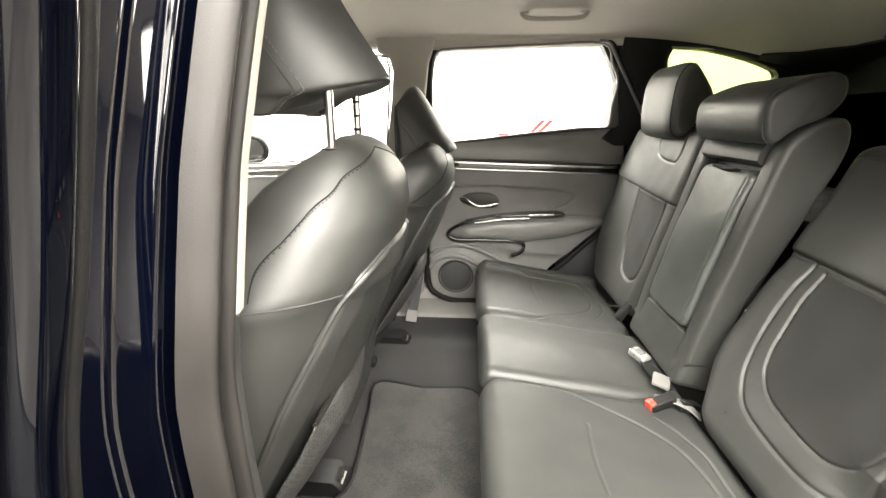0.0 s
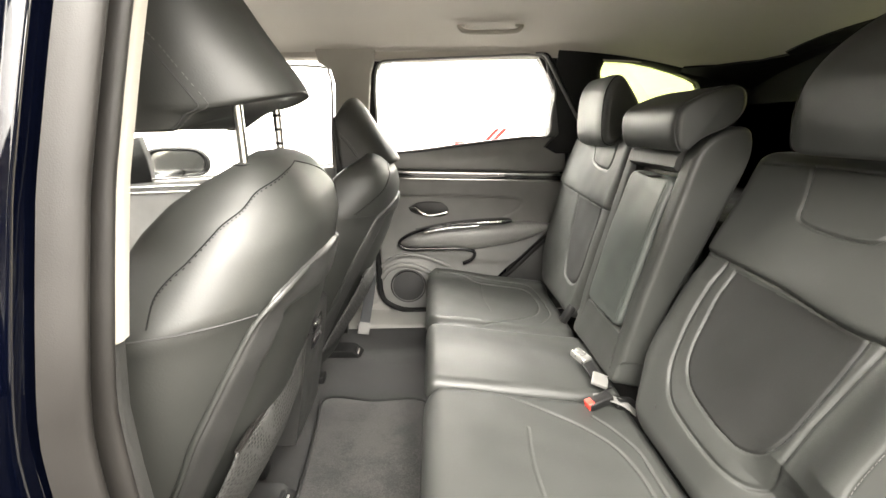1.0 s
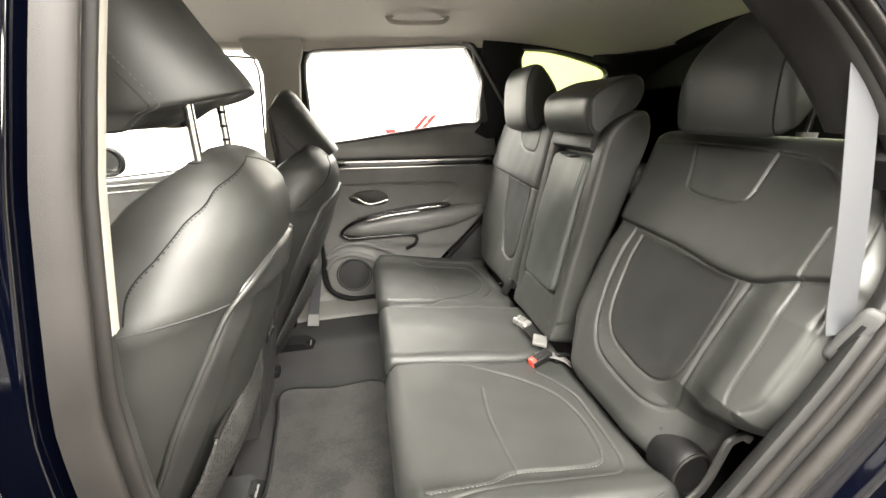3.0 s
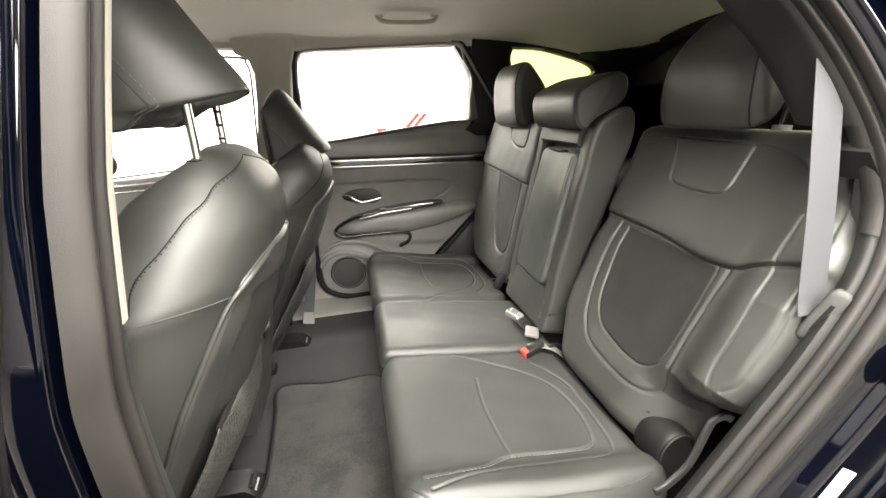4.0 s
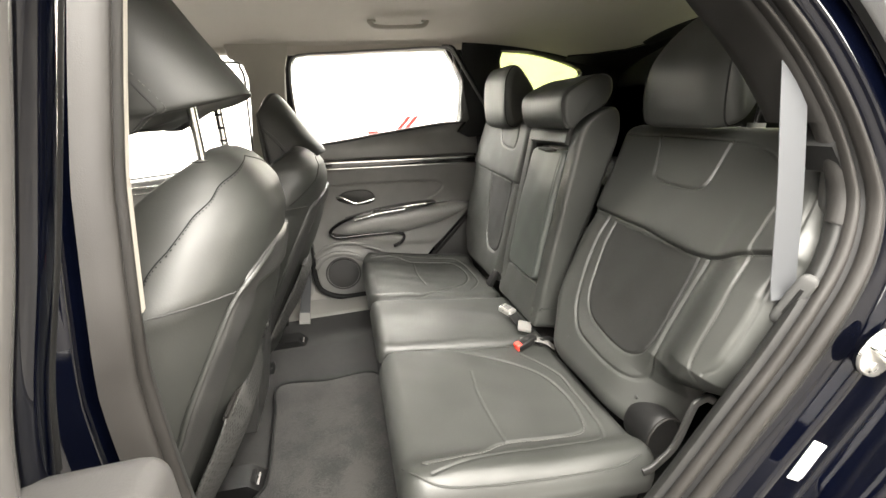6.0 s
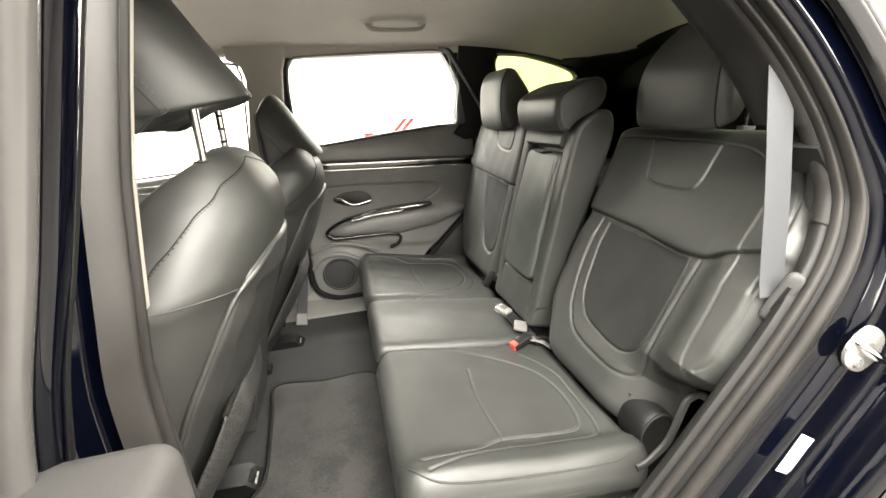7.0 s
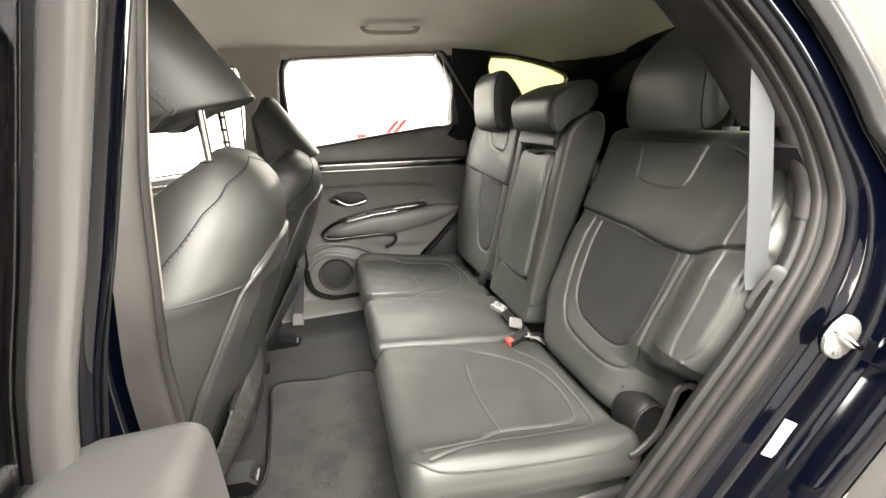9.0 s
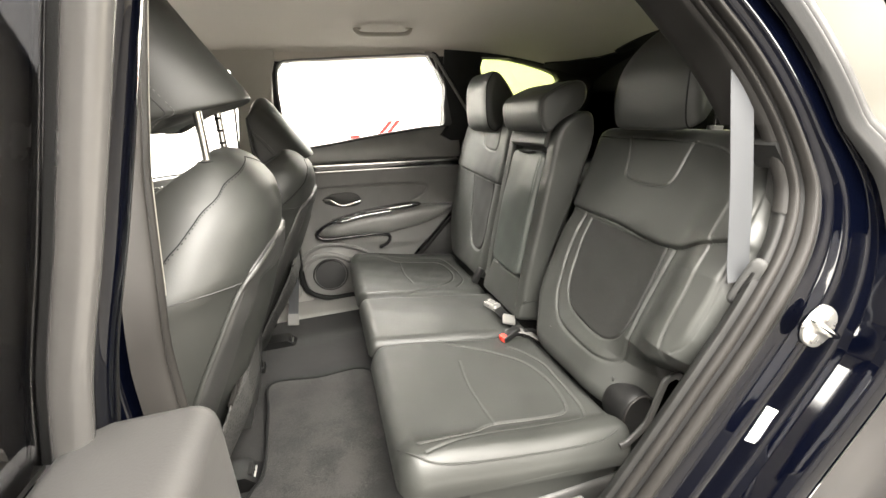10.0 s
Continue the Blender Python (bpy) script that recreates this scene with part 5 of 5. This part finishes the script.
quarter(on_far, "black rear quarter trim with small tinted window", "trim_quarter_far", 0.725, [(0.60, 0.40), (1.50, 0.40), (1.50, 1.135), (0.83, 1.135), (0.815, 0.88), (0.775, 0.775), (0.60, 0.60)])
quarter(on_near, "black near rear quarter trim with small tinted window", "trim_quarter_near", 0.885, [(0.93, 0.40), (1.50, 0.40), (1.50, 1.135), (0.92, 1.135), (0.92, 0.88), (0.93, 0.7)])
part("inner_panel", block(0.765, 0.97, 0.752, 0.772, 0.85, 1.30, 0.004), PLASTIC_BLACK, side, "black inner pillar panel")
tail = thing("tailgate", (1.5, 0, 0.5), "closed tailgate with black trim and dark glass", "tailgate", kind="structure")
for y0, y1, z0, z1 in ((-0.74, 0.74, 0.40, 1.32), (-0.74, -0.30, 1.31, 1.52), (0.30, 0.74, 0.98, 1.52), (-0.32, 0.32, 1.475, 1.52)):
    part("inner_trim", block(1.49, 1.55, y0, y1, z0, z1, 0.008), PLASTIC_BLACK, tail)
part("pane", block(1.487, 1.491, -0.302, 0.302, 1.318, 1.482, 0), GLASS_TINT, tail, "tinted rear glass", smooth=False).visible_shadow = False
for s in (-1, 1):
    part("pillar_trim", rings_mesh([[Vector((x, s * y, roof_z(x, abs(y)) - d)) for x, y in ((1.20, 0.60), (1.30, 0.56), (1.40, 0.49), (1.46, 0.40), (1.49, 0.25), (1.53, 0.25), (1.53, 0.62), (1.20, 0.62))] for d in (0.006, -0.02)]), PLASTIC_BLACK, tail)
part("header_trim", rings_mesh([[Vector((x, y, roof_z(x, abs(y)) - d)) for y in np.linspace(-0.42, 0.42, 15)] for x, d in ((1.425, -0.01), (1.427, 0.004), (1.44, 0.007), (1.49, 0.007), (1.50, -0.01))], closed=False), PLASTIC_BLACK, tail)
part("load_cover", block(1.0, 1.48, -0.62, 0.68, 0.98, 1.0, 0.006), PLASTIC_BLACK, tail)

# roof skin and outer body
part("roof_skin", rings_mesh([[Vector((x, y, roof_z(x, min(abs(y), 0.60)) + 0.05 - 0.05 * (abs(y) / 0.66) ** 4)) for y in np.linspace(-0.64, 0.66, 15)] for x in np.linspace(-1.1, 1.55, 20)], closed=False), PAINT, side, "dark blue roof skin")


def skin(xs, zs, fy, name, label, mat=PAINT, parent=side):
    return part(name, rings_mesh([[Vector((x, fy(x, z), z)) for z in zs] for x in xs], closed=False), mat, parent, label)


def fender_y(x, z):
    arch = 0.035 * math.exp(-((math.hypot(x - 1.55, (z - 0.36)) - 0.46) / 0.07) ** 2)
    return -0.878 - arch - 0.02 * math.sin(max(0.0, min(1.0, (x - 1.0) / 0.6)) * math.pi) + max(0.0, z - 1.03) * 0.34 - 0.012 * math.exp(-((z - 0.93) / 0.03) ** 2)


bm = bmesh.new()
n = len(opening)
rows = []
for i in range(n):
    p = opening[i]
    if not (0.60 < p.x and 0.50 < p.z < 1.10):
        continue
    t = (opening[(i + 1) % n] - opening[i - 1]).normalized()
    out = Vector((-t.z, 0, t.x))
    if out.dot(p - Vector((0.42, 0, 1.0))) < 0:
        out.negate()
    q0 = p + out * 0.183 * breadth(p)
    row = []
    for k in range(15):
        u = k / 14
        q = Vector((q0.x + (1.75 - q0.x) * u, 0, q0.z + (0.02 if q0.z < 1.0 else -0.10) * u))
        e = min(1.0, u * 5)
        row.append(Vector((q.x, (-0.872 + lean(q.z)) * (1 - e) + fender_y(q.x, q.z) * e, q.z)))
    rows.append(row)
add_rings(bm, rows, closed=False)
part("rear_fender", bm, PAINT, side, "glossy dark blue rear fender")
skin(np.linspace(-1.3, -0.17, 12), np.linspace(0.35, 1.02, 12), lambda x, z: -0.885 - 0.02 * math.sin((z - 0.35) / 0.67 * math.pi), "front_door_skin", "dark blue front door outer skin")
skin(np.linspace(-1.1, -0.17, 10), np.linspace(1.02, 1.48, 10), lambda x, z: -0.875 + lean(z), "front_door_glass", "dark front door window", GLOSS)
part("sill_skin", rings_mesh([[Vector((x, y, z)) for y, z in ((-0.80, 0.44), (-0.86, 0.42), (-0.88, 0.35), (-0.86, 0.25), (-0.80, 0.20))] for x in (-1.2, 0.2, 1.2)], closed=False), PAINT, side)
part("far_skin", block(-1.3, 1.5, 0.80, 0.84, 0.30, 1.01, 0.01), PAINT, side, "dark blue far side skin")
part("inner_wall", block(-1.3, -0.10, -0.76, -0.70, 0.35, 1.05, 0.01), PLASTIC_BLACK, side)
# chrome moulding and gloss quarter outside, above the fender
mould = thing("window_moulding", (0.9, -0.78, 1.2), "satin grey moulding along the window line", "moulding", kind="structure")
upper_rear = (lambda p: p.x > 0.5 and p.z > 1.07)
part("gloss_strip", jamb([(0.188, -0.862), (0.190, -0.880), (0.200, -0.888), (0.235, -0.886), (0.250, -0.876), (0.25, -0.85)], keep=upper_rear), PLASTIC_BLACK, mould, "satin grey window edge strip")
part("satin_strip", jamb([(0.128, -0.84), (0.131, -0.872), (0.140, -0.884), (0.155, -0.888), (0.166, -0.902), (0.178, -0.904), (0.188, -0.896), (0.190, -0.86)], keep=upper_rear), PLASTIC_BLACK, mould, "satin grey window strip")
# outer quarter glass: its beige reflection is plain surface colour
part("quarter_glass", jamb([(0.248, -0.868), (0.30, -0.868), (0.40, -0.866), (0.56, -0.862)], keep=lambda p: p.x > 0.6 and p.z > 1.12), REFLECTION_BEIGE, mould, "quarter glass with the beige room reflection as its colour").visible_shadow = False

# near centre pillar: pale upper trim over dark lower trim
nbp = thing("trim_pillar_near", (-0.06, -0.66, 0.42), "pale grey upper and dark lower centre pillar trim", "pillar trim", kind="structure")


def pillar_piece(z0, z1, dx, name, mat, label):
    rings = []
    for k in range(11):
        z = z0 + (z1 - z0) * k / 10
        e = pillar_ends(z)[0].lerp(pillar_ends(z)[1], 0.17)
        x, y = e.x + dx, e.y + 0.002
        rings.append([Vector((x, y, z)), Vector((x + 0.001, y + 0.004, z)), Vector((x - 0.001, y + 0.014, z)), Vector((x - 0.05, y + 0.024, z)), Vector((x - 0.16, y + 0.03, z)), Vector((x - 0.16, y - 0.05, z)), Vector((x - 0.02, y - 0.02, z))])
    return part(name, rings_mesh(rings), mat, nbp, label)


pillar_piece(1.066, 1.52, 0.004, "upper_trim", PLASTIC_PALE, "pale grey upper pillar trim")
pillar_piece(0.44, 1.064, 0.0, "lower_trim", PLASTIC, "dark lower pillar trim")

# grab handles under the roof edge
def grab(x, y, label):
    z = 1.556
    t = thing("grab_handle", (x, y, z), label, "grab handle", "roof grab handles")
    part("grip", strip(smooth_path([(x - 0.105, y, z + 0.010), (x - 0.098, y - 0.008, z - 0.008), (x - 0.075, y - 0.012, z - 0.019), (x, y - 0.014, z - 0.021), (x + 0.075, y - 0.012, z - 0.019), (x + 0.098, y - 0.008, z - 0.008), (x + 0.105, y, z + 0.010)], 6), 0.015, 0.013, 0.005, up=(0, 1, 0)), PLASTIC_PALE, t)
    part("base", strip(smooth_path([(x - 0.098, y + 0.012, z + 0.018), (x, y + 0.010, z + 0.016), (x + 0.098, y + 0.012, z + 0.018)], 6), 0.020, 0.010, 0.004, up=(0, 1, 0)), PLASTIC_PALE, t)
    for s in (-1, 1):
        part("mount", block(x + s * 0.094 - 0.014, x + s * 0.094 + 0.014, y - 0.012, y + 0.016, z - 0.004, z + 0.026, 0.006), PLASTIC_PALE, t)


grab(0.456, 0.470, "pale grey folding roof grab handle over rear door")
grab(-0.40, 0.470, "pale grey folding roof grab handle over front door")


# ---- belts, buckles and small fittings ----
def belt(path, w, parent, up, thick=0.0016):
    return part("webbing", strip(path, thick, w, 0.0007, up=up), WEBBING, parent, "grey woven webbing")


b1 = thing("seat_belt", (0.86, -0.69, 0.93), "grey rear seat belt hanging beside the seat back", "seat belt")
bm = bmesh.new()
pa = [(0.885, -0.600, 1.40), (0.866, -0.620, 1.32), (0.848, -0.645, 1.245), (0.840, -0.676, 1.104), (0.839, -0.694, 0.98), (0.838, -0.702, 0.945)]
sweep(bm, smooth_path(pa, 6), rounded(0.0018, 0.046, 0.0008), up=(1.0, -0.06, 0))
part("webbing", bm, WEBBING, b1, "grey woven belt webbing")
TA, TB = Vector((0.846, -0.728, 0.992)), Vector((0.832, -0.701, 0.906))
side_dir = (TB - TA).cross(Vector((0.62, 0.5, -0.25))).normalized()
face_dir = side_dir.cross(TB - TA).normalized()
tongue = part("tongue", rings_mesh([[TA.lerp(TB, u) + side_dir * (a * k) + face_dir * (b * k) for a, b in rounded(0.024, 0.015, 0.006)] for u, k in ((0.0, 0.45), (0.03, 0.75), (0.09, 0.95), (0.2, 1.0), (0.8, 1.0), (0.91, 0.95), (0.97, 0.75), (1.0, 0.45))]), PLASTIC_TONGUE, b1, "grey plastic belt tongue holder")
part("slot", strip([tuple(TA.lerp(TB, 0.25) - face_dir * 0.0075), tuple(TA.lerp(TB, 0.75) - face_dir * 0.0075)], 0.005, 0.003, 0.001, up=(0.62, 0.5, -0.2)), PLASTIC_BLACK, tongue)
bm = bmesh.new()
sweep(bm, smooth_path([(0.853, -0.722, 0.975), (0.856, -0.718, 0.940), (0.846, -0.712, 0.908), (0.836, -0.706, 0.888), (0.828, -0.702, 0.872)], 6), rounded(0.0018, 0.022, 0.0008), up=(0.75, -0.66, 0.2))
part("webbing", bm, WEBBING, b1, "grey woven belt webbing")


def buckle(at, turn, label, red=True):
    t = thing("belt_buckle", at, label, "belt buckle", "rear belt buckles")
    made = []
    body = part("body", block(-0.033, 0.033, -0.014, 0.014, -0.010, 0.012, 0.005), PLASTIC_BLACK, t)
    made.append(body)
    if red:
        made.append(part("button", block(0.018, 0.035, -0.011, 0.011, -0.006, 0.014, 0.003), RED, t, "red release button"))
    for ob in made:
        ob.matrix_parent_inverse = Matrix.Identity(4)
    t.matrix_world = pose(*at, *turn)
    return t


buckle((0.648, -0.196, 0.606), (0, 12, 196), "black seat belt buckle with red release button")
b2 = thing("belt_buckle", (0.67, -0.05, 0.62), "silver middle belt buckle lying on seat", "belt buckle", "rear belt buckles")
bm = block(-0.026, 0.026, -0.017, 0.017, -0.010, 0.010, 0.006, 3)
bm.transform(pose(0.660, -0.032, 0.628, 0, 8, -62))
clasp = part("body", bm, STEEL, b2, "silver buckle body")
bm = block(-0.014, 0.010, -0.010, 0.010, 0.006, 0.0115, 0.002, 2)
bm.transform(pose(0.660, -0.032, 0.628, 0, 8, -62))
part("slot", bm, PLASTIC_MID, clasp)
part("webbing", strip(smooth_path([(0.668, -0.050, 0.624), (0.668, -0.085, 0.622), (0.674, -0.115, 0.616), (0.690, -0.150, 0.606)], 6), 0.030, 0.003, 0.001), PLASTIC_BLACK, b2, "black buckle webbing")
bm = block(-0.020, 0.020, -0.022, 0.022, -0.005, 0.006, 0.004, 2)
bm.transform(pose(0.675, -0.130, 0.618, 8, 10, -25))
part("latch_plate", bm, STEEL, b2, "silver latch plate")
part("webbing", strip(smooth_path([(0.640, -0.178, 0.606), (0.670, -0.190, 0.612), (0.705, -0.205, 0.604), (0.73, -0.215, 0.585)], 6), 0.026, 0.003, 0.001), PLASTIC_MID, b2, "grey belt webbing")
buckle((0.715, -0.185, 0.590), (0, 20, 20), "black seat belt buckle tucked by seat back", red=False)
buckle((0.700, 0.205, 0.640), (0, -60, 0), "black far seat belt buckle standing in the seat gap", red=False)

# front seat belt stalk of the far seat
st = thing("belt_stalk", (-0.02, 0.60, 0.36), "grey hanging front belt lower strap", "seat belt")
bm = bmesh.new()
sweep(bm, smooth_path([(-0.012, 0.64, 0.66), (-0.020, 0.612, 0.57), (-0.034, 0.560, 0.48), (-0.039, 0.535, 0.445)], 6), rounded(0.005, 0.042, 0.002), up=(1, 0.3, 0))
part("strap", bm, WEBBING, st)
bm = bmesh.new()
sweep(bm, smooth_path([(-0.038, 0.540, 0.455), (-0.041, 0.524, 0.432), (-0.043, 0.512, 0.416)], 6), rounded(0.010, 0.048, 0.004), up=(1, 0.3, 0))
part("anchor", bm, PLASTIC_MID, st, "grey plastic strap end")

# striker on the jamb
sk = thing("door_striker", (0.893, -0.80, 0.897), "zinc-plated door striker with two screws on the jamb", "door striker")
SKM = pose(0.893, -0.7985, 0.897, 90, 0, 0) @ pose(0, 0, 0, 0, 0, -36)


def sk_place(a, b, h):
    return SKM @ Vector((a, b, h))


ol = soft([(-0.034, 0.008), (-0.022, 0.030), (0.008, 0.034), (0.030, 0.022), (0.036, -0.006), (0.022, -0.030), (-0.010, -0.034), (-0.032, -0.018), (-0.034, 0.008)], 4)[:-1]
part("plate", slab(ol, lambda a, b, h: sk_place(a, b, 0.004 + h), 0.006, 0.002), STEEL, sk)
part("loop", tube(smooth_path([sk_place(-0.030, 0.0, 0.0), sk_place(-0.028, 0.0, 0.010), sk_place(-0.010, 0.0, 0.016), sk_place(0.018, 0.0, 0.017), sk_place(0.031, 0.0, 0.011), sk_place(0.034, 0.0, 0.0)], 6), 0.0048, 10, up=(0, 1, 0)), CHROME, sk, "bright striker loop")
for yy in (-0.020, 0.020):
    part("screw", tube([sk_place(0.002, yy, 0.003), sk_place(0.002, yy, 0.0075)], 0.0075, 12, up=(0, 1, 0)), STEEL, sk)

# sticker on the jamb
lab = thing("label_sticker", (0.82, -0.795, 0.72), "white rectangular paper sticker on the painted jamb", "sticker")
LM = pose(0.822, -0.7955, 0.724, 90, 0, 0) @ pose(0, 0, 0, 0, 0, -31)


def lab_place(a, b, h):
    return LM @ Vector((a, b, h + 0.004))


part("paper", slab([(-0.019, -0.034), (0.019, -0.034), (0.019, 0.034), (-0.019, 0.034)], lab_place, 0.004, 0.0008), PAPER, lab)
for k in range(6):
    part("print_bar", slab([(-0.014 + 0.0045 * k, -0.028), (-0.0125 + 0.0045 * k, -0.028), (-0.0125 + 0.0045 * k, 0.020 - 0.004 * (k % 3)), (-0.014 + 0.0045 * k, 0.020 - 0.004 * (k % 3))], lambda a, b, h: lab_place(a, b, h + 0.0006), 0.0005, 0.0001), INK, lab)

# ---- the open near rear door, seen at its hinge end ----
nd = thing("door_2", (0.02, -0.90, 0.45), "open rear car door with grey plastic trim and window frame", "car door", kind="structure")
part("trim_panel", block(-0.012, 0.082, -1.75, -0.885, 0.62, 1.058, 0.018, 5), PLASTIC_DOOR, nd, "grey plastic door trim")
part("shell", block(-0.10, -0.014, -1.80, -0.895, 0.45, 1.035, 0.02), PAINT, nd, "dark blue door shell")
post = [(0.001, -0.908, 1.045), (0.017, -0.908, 1.109), (0.041, -0.906, 1.182), (0.062, -0.905, 1.249), (0.078, -0.905, 1.300), (0.11, -0.905, 1.40), (0.145, -0.905, 1.50)]


def along_post(dx, dy, w, h, r, n=4):
    """A bar that follows the door's front window post at an offset."""
    bm = bmesh.new()
    sweep(bm, smooth_path([(x + dx, y + dy, z) for x, y, z in post], 6), rounded(w, h, r, n), up=(0, -1, 0))
    return bm


part("window_frame", along_post(-0.002, -0.002, 0.022, 0.018, 0.0088, 7), FRAME_TRIM, nd, "satin grey inner window frame")
part("hinge_face", along_post(0.001, 0.018, 0.024, 0.024, 0.010, 7), PAINT, nd, "glossy dark blue door hinge face")
part("edge_seal", along_post(0.004, 0.032, 0.012, 0.007, 0.003), RUBBER_BLACK, nd, "black rubber door edge seal")
part("glass_channel", along_post(-0.0185, 0.006, 0.010, 0.014, 0.003), RUBBER_BLACK, nd, "black glass run channel")
part("edge_line", along_post(-0.0250, 0.004, 0.0014, 0.010, 0.0005), SATIN, nd, "bright channel edge")
part("sill_strip", strip([(-0.030, -0.90, 1.045), (-0.030, -1.70, 1.045)], 0.012, 0.022, 0.004), PLASTIC_MID, nd, "grey window sill strip")
part("sill_strip", strip([(-0.050, -0.90, 1.050), (-0.050, -1.70, 1.050)], 0.014, 0.02, 0.004), PLASTIC_PALE, nd, "pale window sill strip")

lift_x = [(x - 0.020, z) for x, y, z in post]
part("pane", rings_mesh([[Vector((x, -1.75, z)), Vector((x, -0.905, z)), Vector((x - 0.004, -0.905, z)), Vector((x - 0.004, -1.75, z))] for x, z in lift_x]), GLASS_DOOR, nd, "dark door window glass", smooth=False)
